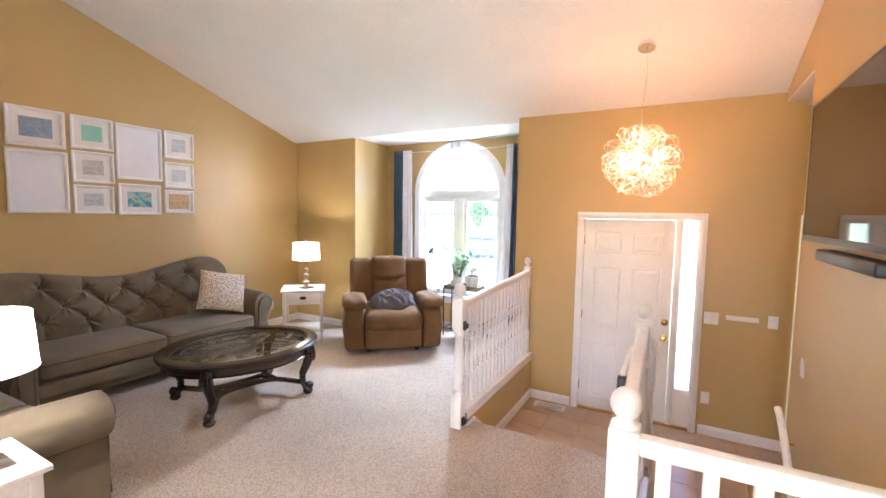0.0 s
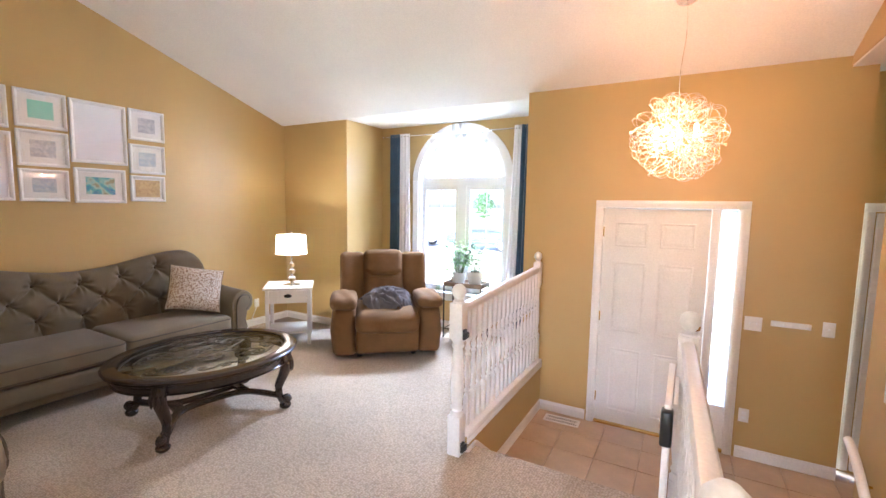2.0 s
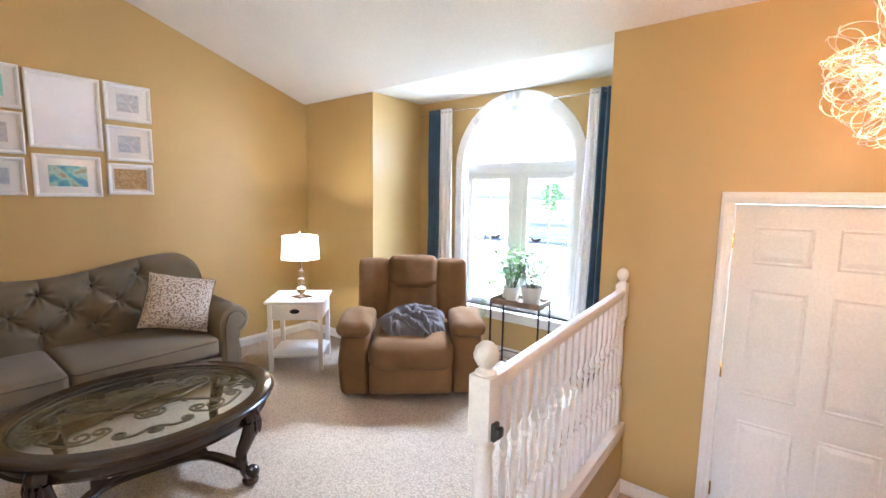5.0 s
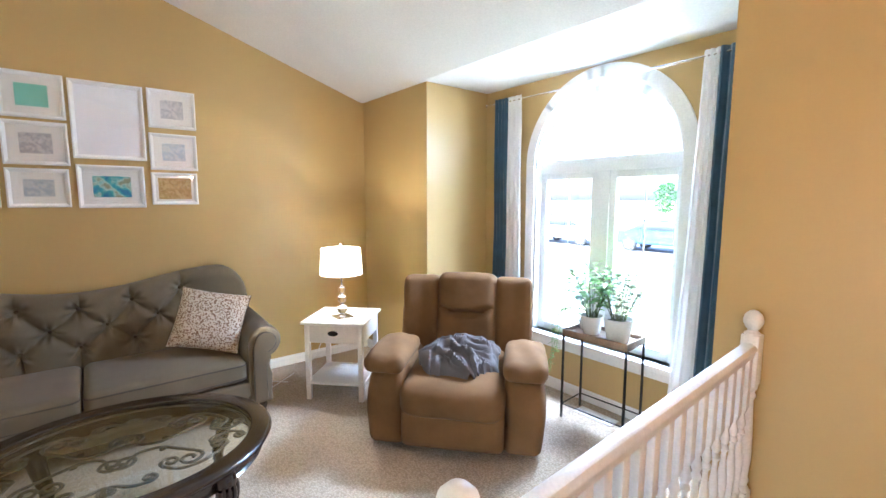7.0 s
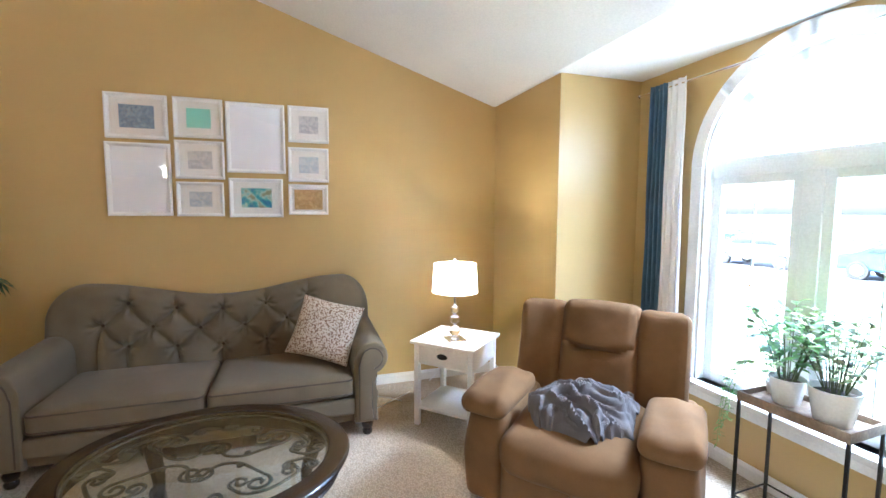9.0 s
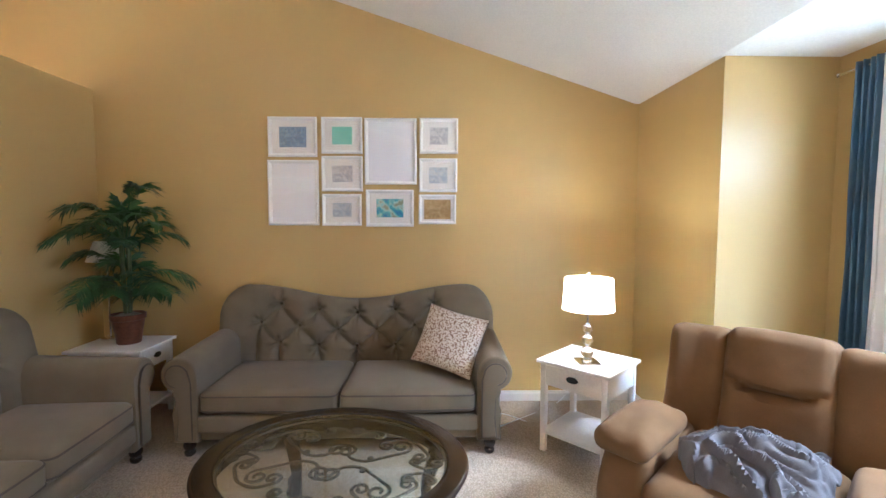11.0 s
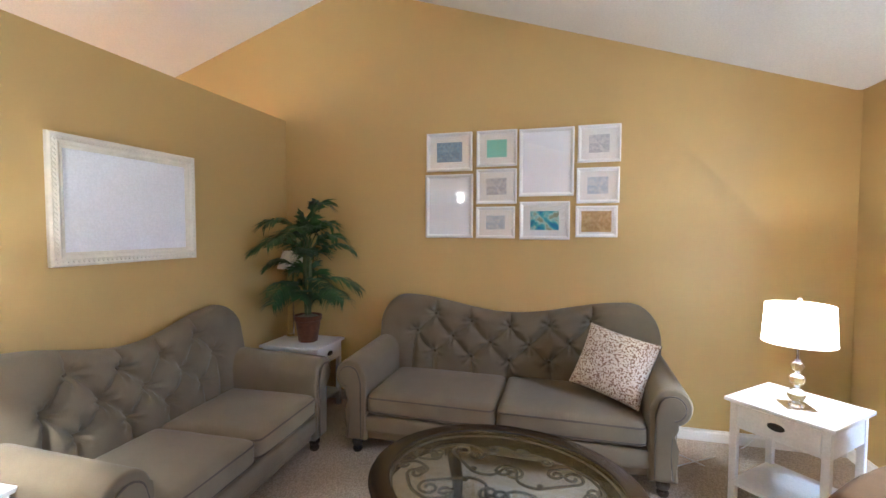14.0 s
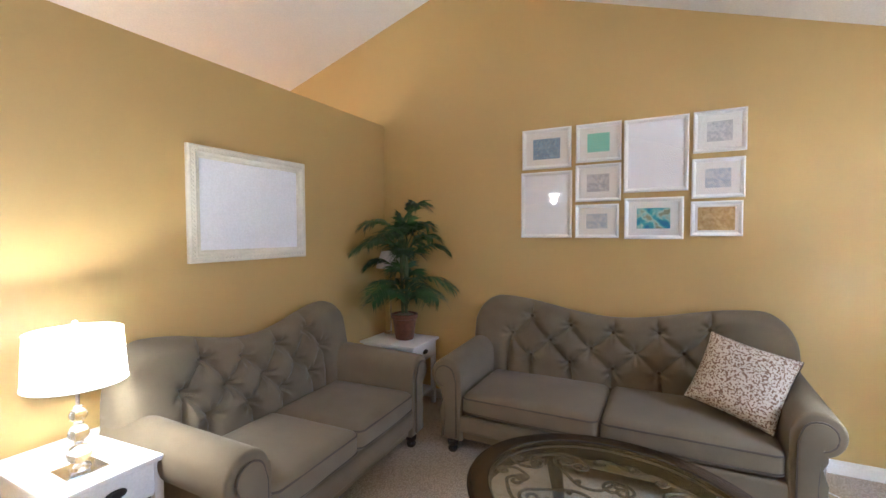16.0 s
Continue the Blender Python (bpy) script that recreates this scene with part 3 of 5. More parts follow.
leaf = panel_door(door, -0.315, 0.535, ENTRY + 0.015, 1.665, 4.935, M_DOORW)
for z, r in ((0.50, 0.030), (0.655, 0.027)):
    k = bmesh.new()
    prof = [(0.034, 0), (0.034, 0.006), (0.014, 0.012), (0.013, 0.03), (r, 0.042), (r * 1.02, 0.055), (r * 0.7, 0.066), (0.004, 0.069)] if z < 0.6 else [(0.033, 0), (0.033, 0.012), (0.024, 0.018), (0.006, 0.02)]
    merge(k, lathe(prof, 18), Matrix.Translation((0.485, 4.935, z)) @ pose(0, 0, 0, 90, 0, 0))
    part("door_knob" if z < 0.6 else "deadbolt", k, M_BRASS, leaf, "polished brass")
for z in (ENTRY + 0.25, 0.65, 1.45):
    part("hinge", box(-0.328, 4.925, z - 0.045, -0.308, 4.936, z + 0.045, 0.002), M_BRASS, door)


def casing(parent, x0, x1, ztop, z0, y, w=0.065):
    for a, c in ((x0, x0 + w), (x1 - w, x1)):
        b = box(a, y - 0.018, z0, c, y, ztop - w, 0.004)
        box(a + 0.012, y - 0.024, z0, c - 0.022, y - 0.016, ztop - w, 0.003, bm=b)
        part("casing", b, M_WHITE, parent)
    b = box(x0, y - 0.018, ztop - w, x1, y, ztop, 0.004)
    box(x0 + 0.012, y - 0.024, ztop - w + 0.022, x1 - 0.012, y - 0.016, ztop - 0.012, 0.003, bm=b)
    part("casing", b, M_WHITE, parent)


casing(door, -0.385, 0.80, 1.737, ENTRY, 4.90)
part("jamb", box(-0.335, 4.90, ENTRY, -0.318, 5.05, 1.70), M_WHITE, door)
part("jamb", box(0.738, 4.90, ENTRY, 0.755, 5.05, 1.70), M_WHITE, door)
part("jamb", box(-0.318, 4.90, 1.670, 0.738, 5.05, 1.70), M_WHITE, door)
part("post", box(0.538, 4.915, ENTRY, 0.592, 5.03, 1.67, 0.004), M_WHITE, door)
part("threshold", box(-0.318, 4.905, ENTRY - 0.01, 0.738, 5.05, ENTRY + 0.014, 0.004), M_BRASS, door)
sl = tagged(thing("window_2", "narrow frosted sidelight beside the front door", "window"), kind="structure")
part("lower_panel", box(0.592, 4.94, ENTRY, 0.738, 4.98, 0.0, 0.003), M_WHITE, sl)
part("stop", box(0.592, 4.93, 0.0, 0.604, 4.985, 1.67), M_WHITE, sl)
part("stop", box(0.728, 4.93, 0.0, 0.738, 4.985, 1.67), M_WHITE, sl)
part("pane", box(0.604, 4.955, 0.0, 0.728, 4.961, 1.67), M_PANE, sl, smooth=False).visible_shadow = False

# side door in the recess
d2 = tagged(thing("door_2", "white panelled side door with brass knobs", "door"), kind="structure")
leaf2 = panel_door(d2, 1.60, 2.42, ENTRY + 0.012, 1.66, 5.085, M_DOORW)
casing(d2, 1.525, 2.50, 1.735, ENTRY, 5.12)
for z in (0.50, 0.655):
    k = bmesh.new()
    merge(k, lathe([(0.034, 0), (0.034, 0.006), (0.014, 0.012), (0.013, 0.03), (0.030, 0.042), (0.030, 0.055), (0.02, 0.066), (0.004, 0.069)], 16), Matrix.Translation((1.67, 5.085, z)) @ pose(0, 0, 0, 90, 0, 0))
    part("door_knob", k, M_BRASS, leaf2, "polished brass")

# ---- switches, hooks, vent ----
def wall_plate(name, label, cat, x, z, w, h, toggles, m=Matrix(), outlet=False):
    t = thing(name, label, cat, m @ Matrix.Translation((x, 4.90, z)))
    part("plate", box(-w / 2, -0.006, -h / 2, w / 2, 0, h / 2, 0.002), M_WHITE, t)
    for i in range(toggles):
        xx = (i - (toggles - 1) / 2) * 0.046
        if outlet:
            for zz in (-0.02, 0.02):
                part("socket", box(xx - 0.016, -0.008, zz - 0.013, xx + 0.016, -0.005, zz + 0.013, 0.002), M_VINYL, t)
        else:
            part("toggle", box(xx - 0.005, -0.016, -0.006, xx + 0.005, -0.005, 0.012, 0.001), M_VINYL, t)
    return t


wall_plate("light_switch", "white double light switch plate on the entry wall", "switch", 0.875, 0.755, 0.118, 0.115, 2)
wall_plate("light_switch", "white single light switch plate on the entry wall", "switch", 1.345, 0.775, 0.075, 0.115, 1)
wall_plate("wall_outlet", "white wall outlet low on the entry wall", "outlet", 0.865, -0.02, 0.072, 0.115, 1, outlet=True)
hook = thing("key_hook_rail", "slim white key rail with small hooks", "hook rail", Matrix.Translation((1.115, 4.90, 0.778)))
part("rail", box(-0.125, -0.014, -0.022, 0.125, 0, 0.022, 0.003), M_WHITE, hook)
for i in range(5):
    x = -0.1 + i * 0.05
    part("hook", tube(smooth_path([(x, -0.014, 0.0), (x, -0.03, -0.006), (x, -0.034, 0.008)], 4), 0.003, 6), M_VINYL, hook)
tv_turn = Matrix.Translation((1.32, 3.66, 0.74)) @ pose(0, 0, 0, 0, 0, -90) @ Matrix.Translation((0, -4.90, 0))
wall_plate("light_switch", "white light switch plate on the television wall", "switch", 0, 0, 0.075, 0.12, 1, tv_turn)
vent = thing("floor_vent", "cream metal floor vent by the front door", "vent", Matrix.Translation((-0.58, 4.745, ENTRY)) @ pose(0, 0, 0, 0, 0, 2))
vb = bmesh.new()
for q in ((-0.165, -0.07, 0.165, -0.052), (-0.165, 0.052, 0.165, 0.07), (-0.165, -0.052, -0.14, 0.052), (0.14, -0.052, 0.165, 0.052), (-0.14, -0.006, 0.14, 0.006)):
    box(q[0], q[1], 0.001, q[2], q[3], 0.008, 0.001, 1, bm=vb)
part("frame", vb, M_WHITE, vent)
# flat black sheet in place of the shade below the slats
part("duct_shade_sheet", box(-0.15, -0.06, 0.0005, 0.15, 0.06, 0.002), M_PLASTIC, vent)
for i in range(14):
    x = -0.13 + i * 0.02
    part("slat", box(x - 0.005, -0.052, 0.002, x + 0.005, 0.052, 0.006), M_WHITE, vent, smooth=False)

# ---- railings ----
def newel_bm(h, w=0.092):
    b = box(-w / 2, -w / 2, 0, w / 2, w / 2, h * 0.24, 0.006)
    t0, t1 = h * 0.24, h * 0.70
    L = t1 - t0
    merge(b, lathe([(w * 0.5, t0 - 0.01), (w * 0.5, t0 + 0.01), (w * 0.36, t0 + 0.03), (w * 0.46, t0 + 0.05), (w * 0.38, t0 + 0.07), (w * 0.48, t0 + L * 0.32), (w * 0.44, t0 + L * 0.55), (w * 0.34, t1 - 0.07), (w * 0.46, t1 - 0.05), (w * 0.36, t1 - 0.03), (w * 0.5, t1 - 0.012), (w * 0.5, t1 + 0.01)], 20))
    box(-w / 2, -w / 2, t1, w / 2, w / 2, h * 0.91, 0.006, bm=b)
    return b


def knob_bm(r=0.047):
    return lathe([(0.040, 0), (0.040, 0.010), (0.026, 0.020), (0.024, 0.028), (0.034, 0.036), (r, 0.060), (r * 1.02, 0.075), (r * 0.88, 0.100), (r * 0.5, 0.118), (0.004, 0.124)], 22)


def baluster_bm(h):
    s = 0.0195
    b = box(-s, -s, 0, s, s, h * 0.26, 0.002)
    box(-s, -s, h * 0.74, s, s, h, 0.002, bm=b)
    q = lambda f: h * (0.26 + 0.48 * f)
    merge(b, lathe([(s, q(0) - 0.004), (s, q(0.01)), (s * 0.55, q(0.05)), (s * 1.0, q(0.09)), (s * 0.6, q(0.13)), (s * 1.0, q(0.38)), (s * 0.92, q(0.46)), (s * 0.55, q(0.62)), (s * 0.5, q(0.70)), (s * 1.0, q(0.74)), (s * 0.6, q(0.79)), (s * 1.0, q(0.84)), (s * 0.55, q(0.94)), (s, q(0.99)), (s, q(1) + 0.004)], 10))
    return b


def handrail_bm(p0, p1):
    b = bmesh.new()
    prof = [(-0.022, -0.028), (0.022, -0.028), (0.024, -0.010), (0.032, 0.002), (0.032, 0.014), (0.022, 0.027), (0.0, 0.032), (-0.022, 0.027), (-0.032, 0.014), (-0.032, 0.002), (-0.024, -0.010)]
    d = Vector(p1) - Vector(p0)
    merge(b, extrude_outline(prof, 0, d.length), Matrix.Translation(p0) @ d.to_track_quat("Y", "Z").to_matrix().to_4x4())
    return b


NEWEL_H = 1.035
rail1 = thing("railing", "white painted stair railing with turned balusters", "railing", group="stair railings")
RX = -0.905
nw = part("newel_post", newel_bm(NEWEL_H * 1.1), M_WHITE, rail1, m=Matrix.Translation((RX, 3.15, 0)))
kb = part("ball_cap", knob_bm(), M_WHITE, nw, m=Matrix.Translation((0, 0, NEWEL_H)))
n2 = part("newel_post", newel_bm(NEWEL_H * 1.05, 0.07), M_WHITE, rail1, m=Matrix.Translation((RX, 4.855, 0.13)))
again(kb, Matrix.Translation((0, 0, 0.985)) @ Matrix.Diagonal((0.8, 0.8, 0.9, 1)), n2)
part("bottom_plate", box(RX - 0.075, 3.20, 0.10, RX + 0.066, 4.90, 0.135, 0.006), M_WHITE, rail1)
part("plate_trim", box(RX + 0.055, 3.20, 0.055, RX + 0.068, 4.90, 0.10, 0.003), M_WHITE, rail1)
part("handrail", handrail_bm((RX, 3.18, 0.985), (RX, 4.86, 1.055)), M_WHITE, rail1)
bal = None
NB = 17
for i in range(NB):
    y = 3.30 + i * (1.50 / (NB - 1))
    zt = 0.96 + 0.07 * (y - 3.18) / 1.68
    m = Matrix.Translation((RX, y, 0.133)) @ Matrix.Diagonal((1, 1, (zt - 0.133) / 0.84, 1))
    if bal is None:
        bal = part("baluster", baluster_bm(0.84), M_WHITE, rail1, m=m)
    else:
        again(bal, m, rail1)
for z in (0.83, 0.06):
    lt = part("gate_catch", box(RX + 0.044, 3.12, z - 0.035, RX + 0.062, 3.16, z + 0.035, 0.006), M_PLASTIC, rail1, "black plastic gate catch")
    part("catch_knob", box(RX + 0.058, 3.125, z - 0.022, RX + 0.078, 3.165, z + 0.018, 0.008), M_PLASTIC, lt)

rail2 = thing("railing", "white painted railing round the stairwell", "railing", group="stair railings")
QX, QY0, QY1 = 0.425, 1.58, 3.12


def rail_x(y):
    return 0.462 - 0.055 * (y - QY0) / (QY1 - QY0)


for y in (QY0, QY1):
    a = again(nw, Matrix.Translation((rail_x(y), y, 0)), rail2)
    again(kb, Matrix.Translation((0, 0, NEWEL_H)), a)
a = again(nw, Matrix.Translation((QX, 3.78, ENTRY)), rail2)
again(kb, Matrix.Translation((0, 0, NEWEL_H)), a)
part("handrail", handrail_bm((rail_x(QY0), QY0 + 0.03, 0.985), (rail_x(QY1), QY1 - 0.03, 0.985)), M_WHITE, rail2)
part("handrail", handrail_bm((rail_x(QY1), QY1 + 0.03, 0.95), (QX, 3.76, 0.60)), M_WHITE, rail2)
part("handrail", handrail_bm((QX + 0.03, QY0, 0.985), (1.32, QY0, 0.985)), M_WHITE, rail2)
part("bottom_plate", box(QX - 0.05, QY0, 0.0, QX + 0.06, QY1, 0.03, 0.005), M_WHITE, rail2)
part("bottom_plate", box(QX, QY0 - 0.05, 0.0, 1.32, QY0 + 0.05, 0.03, 0.005), M_WHITE, rail2)
for i in range(11):
    again(bal, Matrix.Translation((rail_x(QY0 + 0.13 + i * 0.123), QY0 + 0.13 + i * 0.123, 0.028)) @ Matrix.Diagonal((1, 1, 0.935 / 0.84, 1)), rail2)
sqb = part("square_baluster", box(-0.021, -0.021, 0, 0.021, 0.021, 0.935, 0.003), M_WHITE, rail2, m=Matrix.Translation((QX + 0.15, QY0, 0.028)))
for i in range(1, 6):
    again(sqb, Matrix.Translation((QX + 0.15 + i * 0.125, QY0, 0.028)), rail2)
for i in range(4):
    y = QY1 + 0.13 + i * 0.125
    zb = -0.0 if y < 3.30 else (ENTRY / 2 if y < 3.58 else ENTRY)
    zt = 0.95 - 0.35 * (y - QY1 - 0.03) / 0.61 - 0.03
    again(bal, Matrix.Translation((QX, y, zb)) @ Matrix.Diagonal((1, 1, (zt - zb) / 0.84, 1)), rail2)

# folded baby gate along the stairwell railing
gate = thing("safety_gate", "folded white safety gate with a black latch", "gate", Matrix.Translation((QX - 0.083, 0, 0)))
gy0, gy1 = 2.68, 3.26
for z0, z1 in ((0.05, 0.085), (0.80, 0.835)):
    part("gate_rail", box(-0.014, gy0, z0, 0.014, gy1, z1, 0.004), M_WHITE, gate)
part("gate_rail", box(0.018, gy0 + 0.04, 0.80, 0.036, gy1, 0.828, 0.003), M_WHITE, gate)
for y in (gy0, gy1 - 0.03):
    part("gate_stile", box(-0.014, y, 0.085, 0.014, y + 0.03, 0.80, 0.004), M_WHITE, gate)
gs = part("gate_bar", box(-0.008, -0.008, 0.085, 0.008, 0.008, 0.80, 0.002), M_WHITE, gate, m=Matrix.Translation((0, gy0 + 0.1, 0)))
for i in range(1, 7):
    again(gs, Matrix.Translation((0, gy0 + 0.1 + i * 0.075, 0)), gate)
la = part("gate_latch", box(-0.026, gy0 - 0.03, 0.655, 0.022, gy0 + 0.035, 0.815, 0.012, 3), M_PLASTIC, gate, "black plastic latch")
part("latch_slide", box(-0.030, gy0 - 0.015, 0.73, -0.024, gy0 + 0.02, 0.77, 0.002), M_CHROME, la)

# short wall handrail
wr = thing("wall_handrail", "white handrail on brass brackets beside the lower stairs", "handrail")
part("rail", tube(smooth_path([(1.255, 3.92, 0.35), (1.255, 3.6, 0.20), (1.255, 2.6, -0.55)], 6), 0.024, 12), M_WHITE, wr)
part("bracket", tube(smooth_path([(1.255, 3.72, 0.235), (1.27, 3.72, 0.20), (1.32, 3.72, 0.19)], 4), 0.007), M_BRASS, wr)

# ---- television ----
tv = thing("television", "large dark flat television mounted on the wall", "television")
part("screen", box(1.268, 2.235, 1.60, 1.272, 3.655, 2.385), M_TV, tv, smooth=False)
b = box(1.266, 2.215, 2.385, 1.30, 3.675, 2.40, 0.002)
box(1.266, 2.215, 1.565, 1.30, 3.675, 1.60, 0.002, bm=b)
box(1.266, 2.215, 1.60, 1.30, 2.235, 2.385, 0.002, bm=b)
box(1.266, 3.655, 1.60, 1.30, 3.675, 2.385, 0.002, bm=b)
box(1.273, 2.23, 1.59, 1.305, 3.66, 2.39, bm=b)
part("bezel", b, M_TVFRAME, tv)
part("wall_mount", box(1.30, 2.7, 1.8, 1.32, 3.2, 2.2), M_BLACK, tv)
sb = thing("soundbar", "slim black soundbar under the television", "soundbar")
part("body", box(1.235, 2.35, 1.475, 1.32, 3.20, 1.535, 0.012, 3), M_PLASTIC, sb)

# ---- chandelier ----
cl = thing("chandelier", "lit chandelier, a ball of curled silver wire with warm bulbs", "chandelier", Matrix.Translation(CH))
zc = EAVE_Z + (RIDGE_Z - EAVE_Z) / (EAVE_Y - RIDGE_Y) * (EAVE_Y - CH.y) - CH.z
part("canopy", merge(bmesh.new(), lathe([(0.064, -0.028), (0.066, -0.022), (0.066, -0.004), (0.062, 0.006)], 28), Matrix.Translation((0, 0, zc - 0.012)) @ pose(0, 0, 0, -17.6, 0, 0)), M_CHROME, cl)
part("cord", tube(smooth_path([(0, 0, zc - 0.02), (0.012, 0.004, zc * 0.75), (-0.010, 0, zc * 0.45), (0, 0, 0.05)], 6), 0.0028, 6), M_CHROME, cl)
rnd = random.Random(7)
b = bmesh.new()
for i in range(165):
    d = Vector((rnd.gauss(0, 1), rnd.gauss(0, 1), rnd.gauss(0, 1))).normalized()
    r = rnd.uniform(0.048, 0.085)
    c = d * (0.310 - r * rnd.uniform(0.85, 1.5))
    s = d.orthogonal().normalized()
    ax = Matrix.Rotation(rnd.uniform(0, 6.28), 3, d) @ s
    e = Matrix.Rotation(rnd.uniform(-0.7, 0.7), 3, ax) @ d
    f = ax.cross(e)
    pts = [c + r * (math.cos(t) * e + math.sin(t) * ax) + f * 0.012 * (t / 6.28) for t in [k * 6.6 / 20 for k in range(21)]]
    part("wire_curl", tube(pts, 0.0018, 5), M_WIRE, cl)
for i in range(16):
    d = Vector((rnd.gauss(0, 1), rnd.gauss(0, 1), rnd.gauss(0, 0.9))).normalized()
    d2_ = Vector((rnd.gauss(0, 1), rnd.gauss(0, 1), rnd.gauss(0, 1))).normalized()
    part("inner_wire", tube(smooth_path([d * 0.04, (d + 0.5 * d2_) * 0.13, d * 0.24], 4), 0.003, 4), M_WIRE, cl)
part("hub", lathe([(0.02, -0.05), (0.035, -0.03), (0.035, 0.03), (0.02, 0.05)], 14), M_CHROME, cl)
bulb = None
for i in range(5):
    a = i * 2 * math.pi / 5 + 0.63
    m = Matrix.Translation((0.13 * math.cos(a), 0.13 * math.sin(a), 0.05 * (-1) ** i))
    if bulb is None:
        bulb = part("bulb", lathe([(0.006, -0.025), (0.012, -0.012), (0.014, 0), (0.010, 0.014), (0.003, 0.02)], 12), M_BULB, cl, "glowing warm bulb", m=m)
        bulb.visible_shadow = False
    else:
        again(bulb, m, cl)
kp = thing("pendant_lamp", "round pendant lamp in the kitchen", "pendant lamp", Matrix.Translation((-2.6, -1.5, 2.25)))
part("shade", lathe([(0.03, 0.10), (0.10, 0.06), (0.16, -0.02), (0.155, -0.02), (0.09, 0.05), (0.03, 0.085)], 28), M_WHITE, kp)
part("cord", tube([(0, 0, 0.09), (0, 0, 1.05)], 0.004, 6), M_CHROME, kp)
dome = thing("ceiling_lamp", "round frosted ceiling lamp in the hall", "ceiling lamp", Matrix.Translation((2.0, 0.45, 2.64)))
part("glass_dome", lathe([(0.02, -0.095), (0.09, -0.085), (0.14, -0.055), (0.16, -0.015), (0.155, -0.01)], 28), M_DOME, dome).visible_shadow = False
part("rim", lathe([(0.165, -0.02), (0.17, -0.01), (0.165, 0.0)], 28), M_CHROME, dome)

# ---- sofas ----
def sofa(name, label, W, nseats, nbut, tw, m):
    """A camelback sofa W wide between the arms' outer faces; faces -y, its back at y = 0.48."""
    t = thing(name, label, "sofa", m, "matching taupe sofas")
    hw = W / 2
    aw = 0.20
    iw = hw - aw
    YF, YB = -0.46, 0.46
    part("base_frame", box(-hw + 0.05, YF + 0.03, 0.12, hw - 0.05, YB, 0.31, 0.02, 3), M_SOFA, t)
    part("front_rail", cushion(iw + 0.03, 0.03, 0.065, 0.025, 10, (0, 0.008, 0)), M_SOFA, t, m=Matrix.Translation((0, YF + 0.02, 0.25)))
    sw = 2 * iw / nseats
    for i in range(nseats):
        cx = -iw + sw * (i + 0.5)
        c = part("seat_cushion", cushion(sw / 2 - 0.004, 0.36, 0.085, 0.05, 18, (0, 0.012, 0.022), 0.006, 5, i), M_SOFA, t, m=Matrix.Translation((cx, -0.12, 0.405)))
        hx, hy = sw / 2 - 0.012, 0.362
        for zz in (0.052, -0.052):
            arc = [(0.045 * math.cos(a), 0.045 * math.sin(a)) for a in [radians(180 + 15 * k) for k in range(7)]]
            loop = [(-hx, hy, zz)] + [(-hx + 0.045 + ax, -hy + 0.045 + ay, zz) for ax, ay in arc] + [(hx - 0.045 - ax, -hy + 0.045 + ay, zz) for ax, ay in arc[::-1]] + [(hx, hy, zz)]
            part("piping", tube(loop, 0.006, 6), M_PIPE, c)

    # tufted back
    bw = iw + 0.225
    zb0 = 0.36

    def top(x):
        u = abs(x) / bw
        z = 0.990 + 0.125 * (0.5 - 0.5 * math.cos(math.pi * min(1, u / 0.80)))
        if u > 0.80:
            z -= 0.30 * (1 - math.sqrt(max(0, 1 - ((u - 0.80) / 0.20) ** 2)))
        return z

    step = 2 * tw / nbut
    buttons = []
    for k, hz in enumerate((0.585, 0.725, 0.875)):
        n = nbut if k % 2 == 0 else nbut + 1
        for i in range(n):
            x = -tw + (i + (0.5 if k % 2 == 0 else 0)) * step
            buttons.append((x, hz + (top(x) - 0.99) * (hz - 0.36) / 0.63, k))
    links = []
    for i, (xa, za, ka) in enumerate(buttons):
        for xb, zb_, kb_ in buttons[i + 1:]:
            if abs(ka - kb_) == 1 and abs(xa - xb) < step * 0.6:
                links.append((xa, za, xb, zb_))
        if ka == 2:
            links.append((xa, za, xa, top(xa) + 0.02))
        if ka == 0:
            links.append((xa, za, xa + 0.02, zb0))
    for sx in (-1, 1):
        links.append((sx * tw, buttons[nbut][1], sx * (tw + 0.03), zb0))
    nx, nz = int(290 * bw), 100
    X = np.linspace(-bw, bw, nx + 1)
    ZT = np.array([top(x) for x in X])
    V = np.linspace(0, 1, nz + 1)[:, None]
    Z = zb0 + (ZT[None, :] - zb0) * V
    XX = np.broadcast_to(X[None, :], Z.shape)
    edge = np.minimum(1, (ZT[None, :] - Z) / 0.085)
    roll = np.sqrt(np.maximum(0, 1 - (1 - edge) ** 2))
    side = np.minimum(1, (bw - np.abs(XX)) / 0.08)
    sroll = np.sqrt(np.maximum(0, 1 - (1 - side) ** 2))
    D = 0.095 * roll * sroll + 0.03 * (1 - np.abs(2 * V - 0.9)) * sroll
    # creases between the buttons, each with a sharp valley and a puffed flank
    crease = np.zeros_like(Z)
    for n, (xa, za, xb, zb_) in enumerate(links):
        dx, dz = xb - xa, zb_ - za
        S = np.clip(((XX - xa) * dx + (Z - za) * dz) / (dx * dx + dz * dz), 0, 1)
        bow = 0.012 * np.sin(math.pi * S) * (1 if n % 2 else -1)
        dist = np.hypot(XX - xa - S * dx - bow, Z - za - S * dz)
        crease = np.maximum(crease, (0.042 * np.exp(-dist / 0.012) + 0.036 * np.exp(-(dist / 0.045) ** 2)) * (0.72 + 0.28 * np.abs(2 * S - 1)))
    pit = np.zeros_like(Z)
    folds = np.zeros_like(Z)
